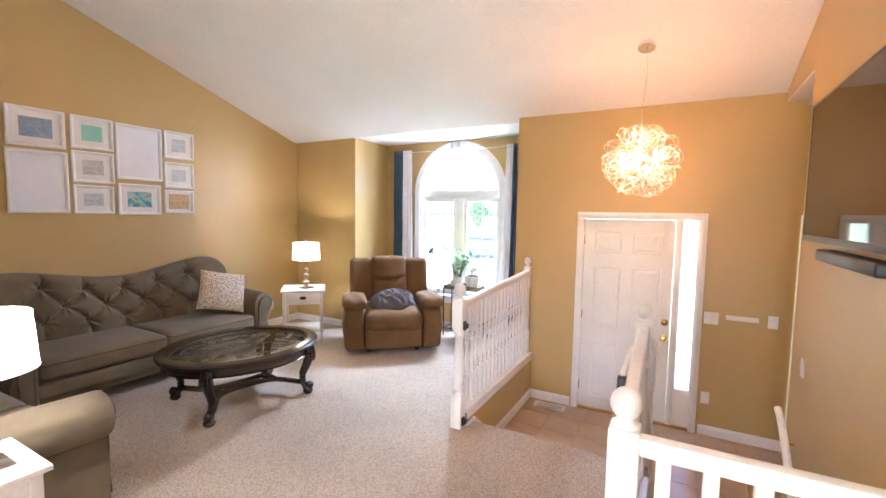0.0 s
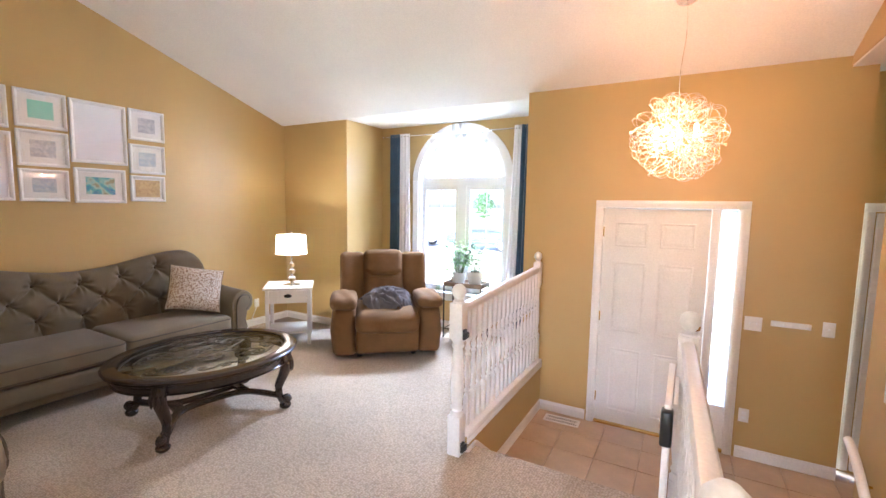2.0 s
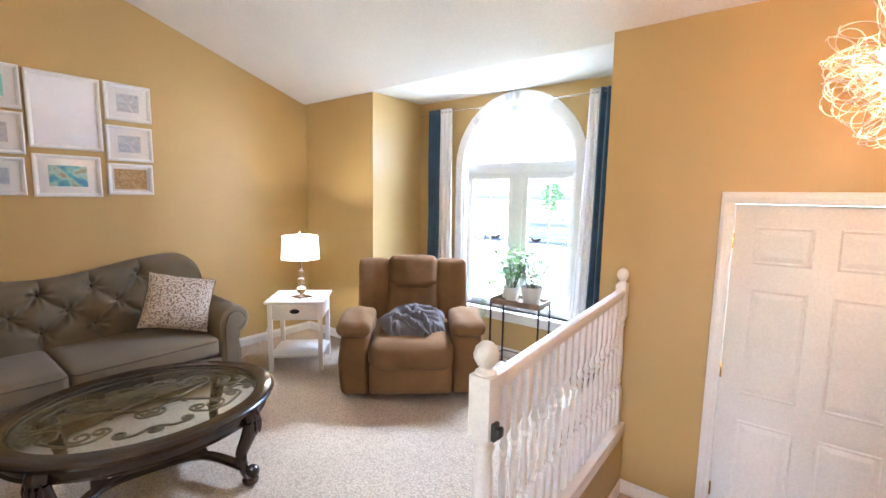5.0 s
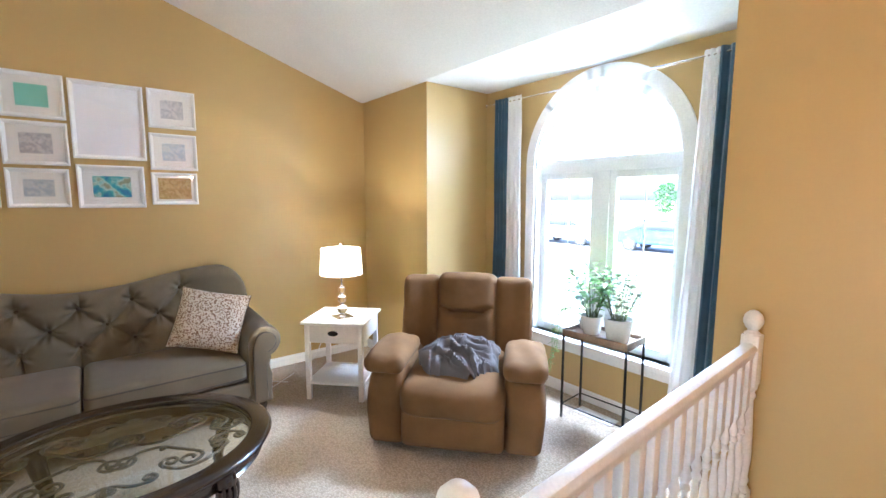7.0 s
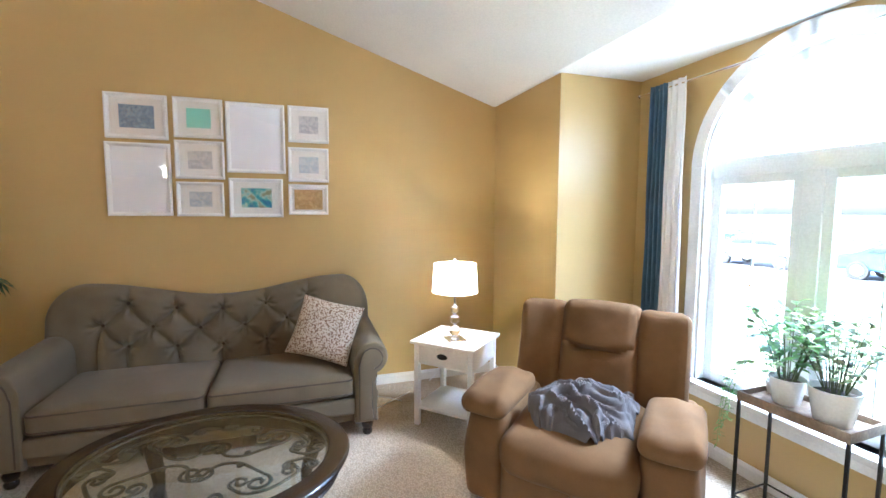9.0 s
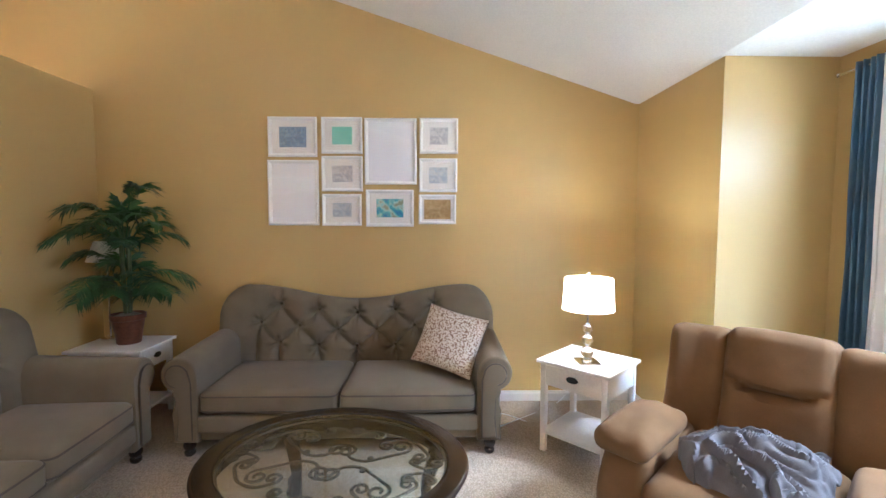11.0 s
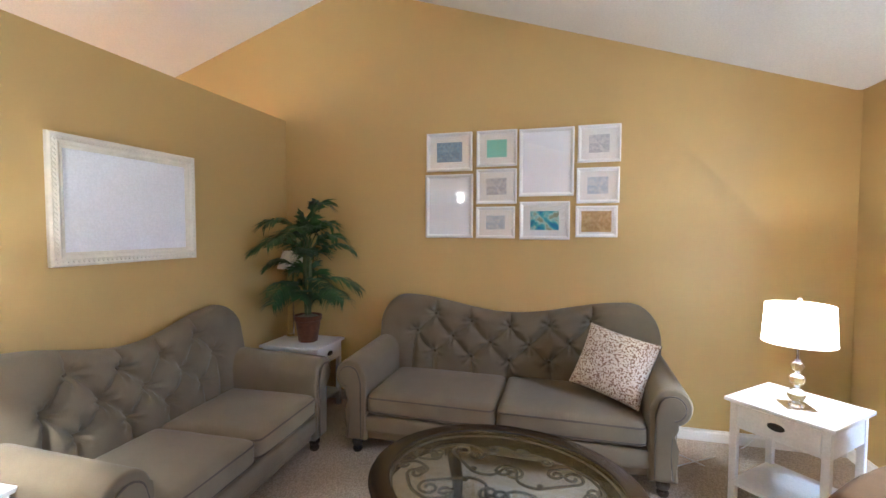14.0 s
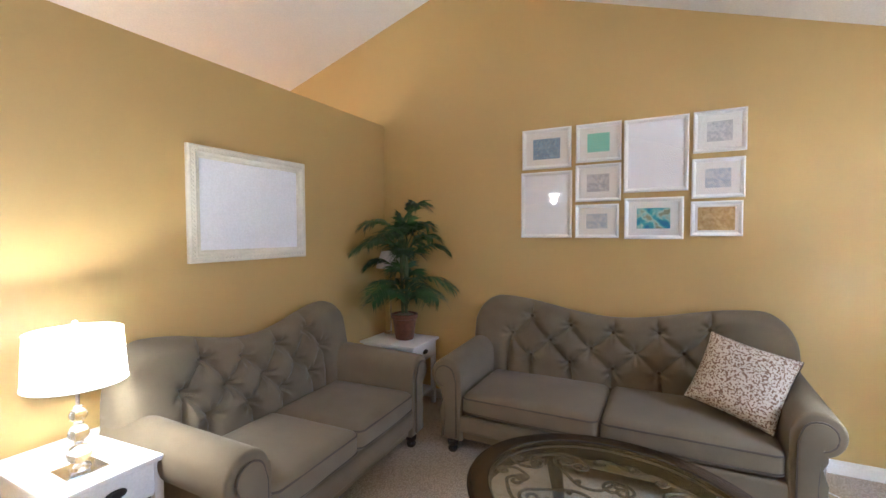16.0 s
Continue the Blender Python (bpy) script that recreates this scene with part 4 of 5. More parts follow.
    for n, (xb, zb_, _) in enumerate(buttons):
        dist = np.hypot(XX - xb, Z - zb_)
        turn_ = np.arctan2(Z - zb_, XX - xb)
        pit = np.maximum(pit, 0.070 * np.exp(-(dist / 0.030) ** 2) + 0.038 * np.exp(-(dist / 0.075) ** 2))
        folds += 0.0095 * np.sin(7 * turn_ + 1.7 * n) * np.exp(-((dist - 0.045) / 0.032) ** 2)
    D = D - np.maximum(crease, pit) * roll + folds * roll
    Y = 0.33 + 0.10 * (Z - zb0) - D
    YBK = 0.40 + 0.06 * (Z - zb0) + 0.03 * roll
    b = bmesh.new()
    front = [[b.verts.new((X[i], Y[j, i] + 0.004 * noise.noise((X[i] * 9, Z[j, i] * 9, W)), Z[j, i])) for i in range(nx + 1)] for j in range(nz + 1)]
    back = [[b.verts.new((X[i], YBK[j, i], Z[j, i])) for i in range(nx + 1)] for j in range(nz + 1)]
    for g, fl in ((front, False), (back, True)):
        for r0, r1 in zip(g, g[1:]):
            for i in range(nx):
                q = (r0[i], r0[i + 1], r1[i + 1], r1[i])
                b.faces.new(q[::-1] if fl else q)
    for i in range(nx):
        b.faces.new((front[-1][i], front[-1][i + 1], back[-1][i + 1], back[-1][i]))
        b.faces.new((front[0][i], back[0][i], back[0][i + 1], front[0][i + 1]))
    for r in range(nz):
        b.faces.new((front[r][0], front[r + 1][0], back[r + 1][0], back[r][0]))
        b.faces.new((front[r][-1], back[r][-1], back[r + 1][-1], front[r + 1][-1]))
    backrest = part("backrest", b, M_SOFA, t, "diamond-tufted back with a dipped top")
    btn = None
    for xb, zb_, _ in buttons:
        y = 0.33 + 0.10 * (zb_ - zb0) - 0.118 + 0.100
        mm = Matrix.Translation((xb, y, zb_)) @ pose(0, 0, 0, 84, 0, 0)
        if btn is None:
            btn = part("button", lathe([(0.004, 0.010), (0.010, 0.007), (0.013, 0.0), (0.010, -0.004)], 10), M_BUTTON, backrest, m=mm)
        else:
            again(btn, mm, backrest)

    # rolled arms
    for s in (-1, 1):
        out = [(0.0, 0.12), (0.0, 0.60)]
        cx, cz, r = 0.128, 0.622, 0.124
        out += [(cx + r * math.cos(radians(a)), cz + r * math.sin(radians(a))) for a in range(170, -96, -14)]
        out += [(0.165, 0.44), (0.155, 0.34), (0.165, 0.22), (0.178, 0.12)]
        b = extrude_outline([(s * (iw + x), z) for x, z in out], YF - 0.01, YB - 0.02, 0.018)
        # arms dip slightly towards the front
        for v in b.verts:
            if v.co.z > 0.35:
                v.co.z += 0.045 * (v.co.y + 0.1) + 0.003 * noise.noise(v.co * 7)
        arm = part("arm", b, M_SOFA, t, "rolled arm")
        inner = [(iw + 0.035, 0.15), (iw + 0.035, 0.56)] + [(iw + cx + 0.078 * math.cos(radians(a)), cz + 0.078 * math.sin(radians(a)) - 0.016) for a in range(165, -100, -20)] + [(iw + 0.128, 0.42), (iw + 0.122, 0.3), (iw + 0.14, 0.15)]
        part("arm_front_panel", extrude_outline([(s * x, z) for x, z in inner], YF - 0.030, YF - 0.004, 0.010), M_SOFA, arm)
        part("piping", tube([(s * x, YF - 0.024, z) for x, z in inner], 0.0055, 6), M_PIPE, arm)
    foot = None
    for fx in (-hw + 0.10, hw - 0.10):
        for fy in (YF + 0.06, YB - 0.06):
            mm = Matrix.Translation((fx, fy, 0))
            if foot is None:
                foot = part("foot", lathe([(0.026, 0), (0.036, 0.012), (0.038, 0.03), (0.030, 0.045), (0.040, 0.06), (0.044, 0.085), (0.036, 0.1), (0.036, 0.125)], 16), M_DARKWOOD, t, "turned dark wood foot", m=mm)
            else:
                again(foot, mm, t)
    return t


sofa("sofa", "taupe fabric three-seat sofa with a tufted camel back", 2.36, 2, 5, 0.84, Matrix.Translation((-4.19, 2.50, 0)) @ pose(0, 0, 0, 0, 0, 90))
sofa("loveseat", "taupe fabric loveseat with a tufted camel back", 1.80, 2, 4, 0.58, Matrix.Translation((-2.885, 0.735, 0)) @ pose(0, 0, 0, 0, 0, 183))

# throw pillow
def pillow_shape(p, u):
    k = max(0.0, 1 - (abs(u.x) ** 2.6)) * max(0.0, 1 - (abs(u.y) ** 2.6))
    p.z = math.copysign(0.012 + 0.085 * k ** 0.55, u.z) * (1 if abs(u.z) > 0.02 else 0)
    pin = 1 - 0.055 * (1 - abs(u.y) ** 2) * abs(u.x) ** 3
    p.x = u.x * 0.250 * pin
    p.y = u.y * 0.235 * (1 - 0.055 * (1 - abs(u.x) ** 2) * abs(u.y) ** 3)
    p.z += 0.006 * noise.noise(p * 12)
    return p


pil = thing("throw_pillow", "cream throw pillow with a small brown print on the sofa", "pillow", Matrix.Translation((-4.06, 3.30, 0.755)) @ pose(0, 0, 0, 0, 0, 72) @ pose(0, 0, 0, 64, 0, 0) @ pose(0, 0, 0, 0, 0, -13))
pb = part("cushion", cushion(0.235, 0.235, 0.09, 0.02, 26, shape=pillow_shape), A_PILLOW, pil)
ring = []
for k in range(81):
    a = k / 80 * 4
    s, f = int(a) % 4, a - int(a)
    e = -1 + 2 * f
    x, y = ((e, -1), (1, e), (-e, 1), (-1, -e))[s]
    ring.append((x * 0.250 * (1 - 0.055 * (1 - y * y) * abs(x) ** 3), y * 0.235 * (1 - 0.055 * (1 - x * x) * abs(y) ** 3), 0))
part("piping", tube(ring, 0.006, 6), M_PIPE, pil, "dark piped edge")

# ---- recliner ----
rec = thing("recliner", "brown microfibre recliner with padded arms", "recliner", Matrix.Translation((-2.655, 4.69, 0)) @ pose(0, 0, 0, 0, 0, 41) @ Matrix.Diagonal((1.06, 1.06, 1.0, 1)))
part("base_frame", box(-0.42, -0.36, 0.06, 0.42, 0.36, 0.26, 0.03, 3), M_RECL, rec)
part("footrest_panel", cushion(0.32, 0.05, 0.14, 0.045, 16, (0, 0.02, 0), 0.006, 5, 3), M_RECL, rec, m=Matrix.Translation((0, -0.40, 0.215)))
part("seat_cushion", cushion(0.325, 0.36, 0.115, 0.085, 22, (0, 0.035, 0.03), 0.012, 5, 5), M_RECL, rec, m=Matrix.Translation((0, -0.13, 0.425)) @ pose(0, 0, 0, 4, 0, 0))
for s in (-1, 1):
    def flare(p, u):
        p.x += s * 0.02 * (1 - abs(u.z))
        if p.y < -0.2:
            p.y += 0.05 * max(0, u.z) ** 2
        return p
    arm = part("arm", cushion(0.115, 0.41, 0.255, 0.05, 22, (0.020, 0.012, 0), 0.007, 4, 7 + s, flare), M_RECL, rec, m=Matrix.Translation((s * 0.428, 0.015, 0.305)))

    def droop(p, u):
        f = max(0, (-p.y - 0.06) / 0.22)
        p.z -= 0.014 * f ** 2
        p.z += 0.006 * math.sin(p.x * 40 + 9 * p.y) * max(0, u.z)
        return p
    part("arm_pad", cushion(0.132, 0.262, 0.058, 0.055, 30, (0.006, 0.008, 0.016), 0.007, 5, 11 + s, droop), M_RECL, arm, m=Matrix.Translation((s * 0.012, -0.175, 0.312)))
# back: three upright cushions
lean = Matrix.Translation((0, 0.30, 0.42)) @ pose(0, 0, 0, -13, 0, 0)
for x, hx, sd in ((-0.35, 0.14, 1), (0.35, 0.14, 2)):
    def wing(p, u):
        p.y -= 0.05 * abs(u.x if (u.x > 0) == (x > 0) else 0)
        return p
    part("back_wing", cushion(hx, 0.120, 0.33, 0.065, 20, (0, 0.015, 0), 0.010, 6, 20 + sd, wing), M_RECL, rec, m=lean @ Matrix.Translation((x, 0.0, 0.335)))


def headroll(p, u):
    if u.y < 0:
        crease = math.exp(-((p.z - 0.03 - 0.28 * p.x * p.x / 0.05 * 0.2) / 0.022) ** 2)
        p.y += 0.060 * crease * (1 - abs(u.x) ** 4)
        if p.z > 0.05:
            p.y -= 0.025 * (1 - abs(u.x) ** 3)
    p.z += 0.012 * (1 - u.x * u.x) * max(0, u.z)
    return p


part("back_cushion", cushion(0.228, 0.125, 0.345, 0.065, 52, (0, 0.025, 0), 0.010, 6, 25, headroll), M_RECL, rec, m=lean @ Matrix.Translation((0, -0.012, 0.335)))
part("back_panel", box(-0.42, 0.07, 0.0, 0.42, 0.13, 0.62, 0.03, 3), M_RECL, rec, m=lean)
for fx in (-0.28, 0.28):
    for fy in (-0.26, 0.28):
        part("foot", box(fx - 0.025, fy - 0.025, 0, fx + 0.025, fy + 0.025, 0.062, 0.006), M_PLASTIC, rec)

# crumpled blanket
b = bmesh.new()
n = 84
g = []
for j in range(n + 1):
    row = []
    for i in range(n + 1):
        u, v = i / n * 2 - 1, j / n * 2 - 1
        w = Vector((u * 1.5, v * 1.5, 0.3))
        wx, wy = noise.noise(w * 1.1), noise.noise(w * 1.1 + Vector((5, 3, 1)))
        x = 0.255 * u * (1 + 0.20 * wx) + 0.05 * wy
        y = 0.215 * v * (1 + 0.18 * wy) + 0.04 * wx
        r = min(1.0, math.hypot(u, v) * 0.86)
        dome_h = 0.125 * (1 - r ** 2.6)
        q = Vector((x * 4.2 + wx * 1.4, y * 4.2 + wy * 1.4, 0.5))
        n1, n2 = noise.noise(q), noise.noise(q * 1.9 + Vector((2, 7, 3)))
        fold = math.exp(-(n1 / 0.22) ** 2)
        small = math.exp(-(n2 / 0.14) ** 2)
        z = dome_h * (0.80 + 0.25 * noise.noise(q * 0.6 + Vector((4, 1, 9)))) + (0.048 * fold + 0.020 * small) * (1 - 0.25 * r)
        z -= 0.06 * max(0, r - 0.80) / 0.20 if v < 0 else 0
        row.append(b.verts.new((x, y, z)))
    g.append(row)
for r0, r1 in zip(g, g[1:]):
    for i in range(n):
        b.faces.new((r0[i], r0[i + 1], r1[i + 1], r1[i]))
bl = part("blanket", b, M_BLANKET)
bl.matrix_world = rec.matrix_world @ Matrix.Translation((0.03, -0.13, 0.548)) @ pose(0, 0, 0, 5, 0, 20) @ Matrix.Diagonal((1.02, 1.06, 1.10, 1))
so = bl.modifiers.new("thickness", "SOLIDIFY")
so.thickness = 0.008
tagged(bl, "crumpled grey fleece blanket on the recliner seat", "blanket")

# ---- coffee table ----
ct = thing("coffee_table", "dark wood oval coffee table with a glass top over metal scrolls", "coffee table", Matrix.Translation((-2.86, 2.665, 0)) @ pose(0, 0, 0, 0, 0, 78))
CA, CB, CZ = 0.685, 0.585, 0.50


def oval_ring(prof, n=96):
    """A moulded oval rim from (inset, height) pairs, closed round."""
    b = bmesh.new()
    rings = []
    for ins, z in prof:
        rings.append([b.verts.new(((CA - ins) * math.cos(2 * math.pi * i / n), (CB - ins) * math.sin(2 * math.pi * i / n), z)) for i in range(n)])
    k = len(rings)
    for r in range(k):
        a, c = rings[r], rings[(r + 1) % k]
        for i in range(n):
            b.faces.new((a[i], a[(i + 1) % n], c[(i + 1) % n], c[i]))
    return b


part("top_rim", oval_ring([(0.105, CZ - 0.006), (0.098, CZ), (0.020, CZ), (0.006, CZ - 0.006), (0.0, CZ - 0.016), (0.012, CZ - 0.028), (0.010, CZ - 0.036), (0.026, CZ - 0.050), (0.105, CZ - 0.050)]), M_DARKWOOD, ct)
part("apron", oval_ring([(0.055, CZ - 0.045), (0.050, CZ - 0.055), (0.060, CZ - 0.105), (0.050, CZ - 0.115), (0.085, CZ - 0.115), (0.085, CZ - 0.05)]), M_DARKWOOD, ct)
b = bmesh.new()
b.faces.new([b.verts.new(((CA - 0.10) * math.cos(2 * math.pi * i / 96), (CB - 0.10) * math.sin(2 * math.pi * i / 96), CZ - 0.005)) for i in range(96)])
bmesh.ops.solidify(b, geom=b.faces[:], thickness=0.006)
part("glass_top", b, M_TABLEGLASS, ct, "clear glass inset", smooth=False).visible_shadow = False


def spiral(cx, cy, r, a0, turns, sgn):
    pts = []
    for k in range(int(26 * turns) + 1):
        f = k / (26 * turns)
        a = a0 + sgn * 2 * math.pi * turns * f
        rr = r * (1 - 0.78 * f)
        pts.append((cx + rr * math.cos(a), cy + rr * math.sin(a), CZ - 0.03))
    return pts


def scroll(path, end, sgn, r):
    """A strap that ends in a curl."""
    p = smooth_path([(*q, CZ - 0.03) for q in path], 8)
    d = Vector(p[-1]) - Vector(p[-2])
    a = math.atan2(d.y, d.x)
    cx, cy = p[-1][0] - sgn * r * math.sin(a), p[-1][1] + sgn * r * math.cos(a)
    return [tuple(q) for q in p] + spiral(cx, cy, r, a - sgn * math.pi / 2, 1.25, sgn)[1:]


def curled(path, sgn0, r0, sgn1, r1):
    """A strap with a curl at each end."""
    head = scroll(path[::-1], None, sgn0, r0)
    tail = scroll(path, None, sgn1, r1)
    k = (len(path) - 1) * 8 + 1
    return head[:k - 1:-1] + tail


for sx in (-1, 1):
    for sy in (-1, 1):
        for path, sgn0, r0, sgn1, r1 in (
            ([(0.035, 0.125), (0.070, 0.045), (0.160, 0.030), (0.245, 0.085), (0.335, 0.150)], 1, 0.062, 1, 0.058),
            ([(0.195, 0.230), (0.270, 0.275), (0.370, 0.245), (0.455, 0.150)], 1, 0.044, -1, 0.046),
            ([(0.400, 0.045), (0.470, 0.020), (0.530, 0.050)], -1, 0.034, 1, 0.030),
            ([(0.030, 0.300), (0.085, 0.330), (0.150, 0.325)], -1, 0.036, -1, 0.034),
        ):
            pts = [(sx * x, sy * y, z) for x, y, z in curled(path, sgn0, r0, sgn1, r1)]
            part("metal_scroll", tube(pts, 0.0095, 6, flat=0.6), M_IRON, ct)
        part("scroll_bead", merge(bmesh.new(), lathe([(0.004, -0.008), (0.016, -0.004), (0.016, 0.004), (0.004, 0.008)], 12), Matrix.Translation((sx * 0.175, sy * 0.055, CZ - 0.028))), M_IRON, ct)
part("scroll_border", tube([((CA - 0.115) * math.cos(t), (CB - 0.115) * math.sin(t), CZ - 0.03) for t in [2 * math.pi * k / 72 for k in range(72)]], 0.006, 6, True), M_IRON, ct)
LX, LY = 0.41, 0.345
legpath = [(0.04, 0, CZ - 0.06), (0.055, 0, 0.385), (0.03, 0, 0.29), (-0.012, 0, 0.18), (0.0, 0, 0.09), (0.03, 0, 0.045), (0.035, 0, 0.03)]
lrad = lambda f: 0.054 - 0.028 * min(1, f * 1.5) + 0.018 * max(0, f - 0.72) / 0.28
for sx in (-1, 1):
    for sy in (-1, 1):
        a = math.degrees(math.atan2(sy * LY, sx * LX))
        b = tube(smooth_path(legpath, 6), lrad, 12)
        merge(b, lathe([(0.030, 0.0), (0.044, 0.014), (0.046, 0.032), (0.034, 0.048)], 16), Matrix.Translation((0.036, 0, 0)))
        merge(b, lathe([(0.014, -0.028), (0.034, -0.018), (0.040, 0), (0.034, 0.018), (0.014, 0.028)], 14), Matrix.Translation((0.05, 0, 0.078)) @ pose(0, 0, 0, 90, 0, 0))
        for k in range(5):
            aa = (k - 2) * 0.5
            merge(b, lathe([(0.003, -0.05), (0.010, -0.02), (0.011, 0.015), (0.004, 0.045)], 8), Matrix.Translation((0.050 + 0.048 * math.cos(aa), 0.050 * math.sin(aa), CZ - 0.135)))
        part("leg", b, M_DARKWOOD, ct, "carved cabriole leg", m=Matrix.Translation((sx * LX, sy * LY, 0)) @ pose(0, 0, 0, 0, 0, a))
for s in (-1, 1):
    part("stretcher", tube(smooth_path([(-LX, s * LY, 0.105), (-0.25, s * 0.10, 0.115), (0, s * 0.055, 0.118), (0.25, s * 0.10, 0.115), (LX, s * LY, 0.105)], 8), 0.036, 8, flat=0.6), M_DARKWOOD, ct)
part("stretcher_joint", box(-0.28, -0.085, 0.102, -0.2, 0.085, 0.134, 0.01), M_DARKWOOD, ct)
part("stretcher_joint", box(0.2, -0.085, 0.102, 0.28, 0.085, 0.134, 0.01), M_DARKWOOD, ct)


# ---- end tables and lamps ----
def end_table(m, label, w=0.52, d=0.55, top=0.685):
    t = thing("end_table", label, "end table", m, "white end tables")
    part("tabletop", box(-w / 2 - 0.025, -d / 2 - 0.025, top - 0.024, w / 2 + 0.025, d / 2 + 0.025, top, 0.005), M_WHITE, t)
    body = bmesh.new()
    z0 = top - 0.185
    for q in ((-w / 2 + 0.03, d / 2 - 0.02, w / 2 - 0.03, d / 2 - 0.005), (-w / 2 + 0.004, -d / 2 + 0.03, -w / 2 + 0.02, d / 2 - 0.03), (w / 2 - 0.02, -d / 2 + 0.03, w / 2 - 0.004, d / 2 - 0.03)):
        box(q[0], q[1], z0, q[2], q[3], top - 0.024, bm=body)
    box(-w / 2 + 0.03, -d / 2 + 0.012, z0, w / 2 - 0.03, -d / 2 + 0.022, z0 + 0.02, bm=body)
    part("body", body, M_WHITE, t, smooth=False)
    dr = part("drawer", box(-w / 2 + 0.042, -d / 2 - 0.002, z0 + 0.018, w / 2 - 0.042, -d / 2 + 0.02, top - 0.034, 0.003), M_WHITE, t)
    h = bmesh.new()
    merge(h, lathe([(0.045, 0), (0.043, 0.006), (0.034, 0.012), (0.010, 0.014)], 24), Matrix.Translation((0, -d / 2 - 0.002, z0 + 0.088)) @ pose(0, 0, 0, 90, 0, 0) @ Matrix.Diagonal((1, 0.5, 1, 1)))
    part("cup_pull", h, M_BLACK, dr, "dark oval pull")
    for sx in (-1, 1):
        for sy in (-1, 1):
            x, y = sx * (w / 2 - 0.02), sy * (d / 2 - 0.02)
            part("leg", box(x - 0.02, y - 0.02, 0, x + 0.02, y + 0.02, top - 0.024, 0.003), M_WHITE, t)
    part("shelf", box(-w / 2 + 0.005, -d / 2 + 0.005, 0.135, w / 2 - 0.005, d / 2 - 0.005, 0.158, 0.003), M_WHITE, t)
    return t


def shade_bm(r0, r1, h):
    b = bmesh.new()
    n = 48
    a = [b.verts.new((r0 * math.cos(2 * math.pi * i / n), r0 * math.sin(2 * math.pi * i / n), 0)) for i in range(n)]
    c = [b.verts.new((r1 * math.cos(2 * math.pi * i / n), r1 * math.sin(2 * math.pi * i / n), h)) for i in range(n)]
    for i in range(n):
        b.faces.new((a[i], a[(i + 1) % n], c[(i + 1) % n], c[i]))
    return b


def table_lamp(p, label, lit=True):
    t = thing("table_lamp", label, "table lamp", Matrix.Translation(p), "crystal table lamps")
    part("base_plate", box(-0.075, -0.075, 0.0, 0.075, 0.075, 0.022, 0.004), M_CHROME, t)
    z = 0.022
    part("collar", lathe([(0.04, z), (0.036, z + 0.012), (0.016, z + 0.02)], 20), M_CHROME, t)
    z += 0.02
    for r in (0.045, 0.038, 0.032):
        b = bmesh.new()
        bmesh.ops.create_uvsphere(b, u_segments=24, v_segments=14, radius=r)
        bmesh.ops.scale(b, vec=(1, 1, 0.92), verts=b.verts)
        part("crystal_ball", b, M_CRYSTAL, t, "clear crystal ball", m=Matrix.Translation((0, 0, z + r * 0.92)))
        z += r * 1.84
        part("ring", lathe([(0.014, z), (0.018, z + 0.004), (0.018, z + 0.008), (0.014, z + 0.012)], 16), M_CHROME, t)
        z += 0.012
    part("stem", lathe([(0.008, z), (0.008, 0.36), (0.016, 0.37), (0.016, 0.42), (0.009, 0.425)], 12), M_CHROME, t)
    sh = part("shade", shade_bm(0.176, 0.163, 0.215), M_SHADE, t, "white drum shade", m=Matrix.Translation((0, 0, 0.388)))
    part("shade_rim", tube([(0.176 * math.cos(a), 0.176 * math.sin(a), 0) for a in [2 * math.pi * k / 40 for k in range(40)]], 0.003, 5, True), M_WHITE, sh)
    part("shade_rim", tube([(0.163 * math.cos(a), 0.163 * math.sin(a), 0.215) for a in [2 * math.pi * k / 40 for k in range(40)]], 0.003, 5, True), M_WHITE, sh)
    for k in range(3):
        a = 2 * math.pi * k / 3
        part("harp", tube([(0, 0, 0.595), (0.161 * math.cos(a), 0.161 * math.sin(a), 0.600)], 0.0025, 5), M_CHROME, t)
    part("finial", lathe([(0.004, 0.59), (0.004, 0.615), (0.012, 0.625), (0.013, 0.637), (0.004, 0.648)], 12), M_CRYSTAL, t)
    return t


end_table(Matrix.Translation((-3.80, 4.30, 0)) @ pose(0, 0, 0, 0, 0, 44), "white end table with one drawer and a low shelf", 0.50, 0.48)
end_table(Matrix.Translation((-1.765, 0.545, 0)) @ pose(0, 0, 0, 0, 0, 180), "white end table with one drawer beside the loveseat", 0.40, 0.55)
end_table(Matrix.Translation((-4.38, 0.56, 0)) @ pose(0, 0, 0, 0, 0, 180), "white end table in the corner between the sofas", 0.44, 0.56, 0.655)
table_lamp(LAMP1, "lit crystal ball table lamp with a white drum shade")
table_lamp(LAMP2, "lit crystal ball table lamp on the near end table")
fl = thing("reading_lamp", "slim silver lamp with a white shade behind the palm", "lamp", Matrix.Translation((-4.52, 0.36, 0.655)))
part("base_plate", lathe([(0.07, 0), (0.07, 0.012), (0.02, 0.02)], 24), M_CHROME, fl)
part("pole", tube([(0, 0, 0.015), (0, 0, 0.86)], 0.009), M_CHROME, fl)
part("shade", shade_bm(0.15, 0.09, 0.17), M_SHADE, fl, "white tapered shade", m=Matrix.Translation((0, 0, 0.68)))
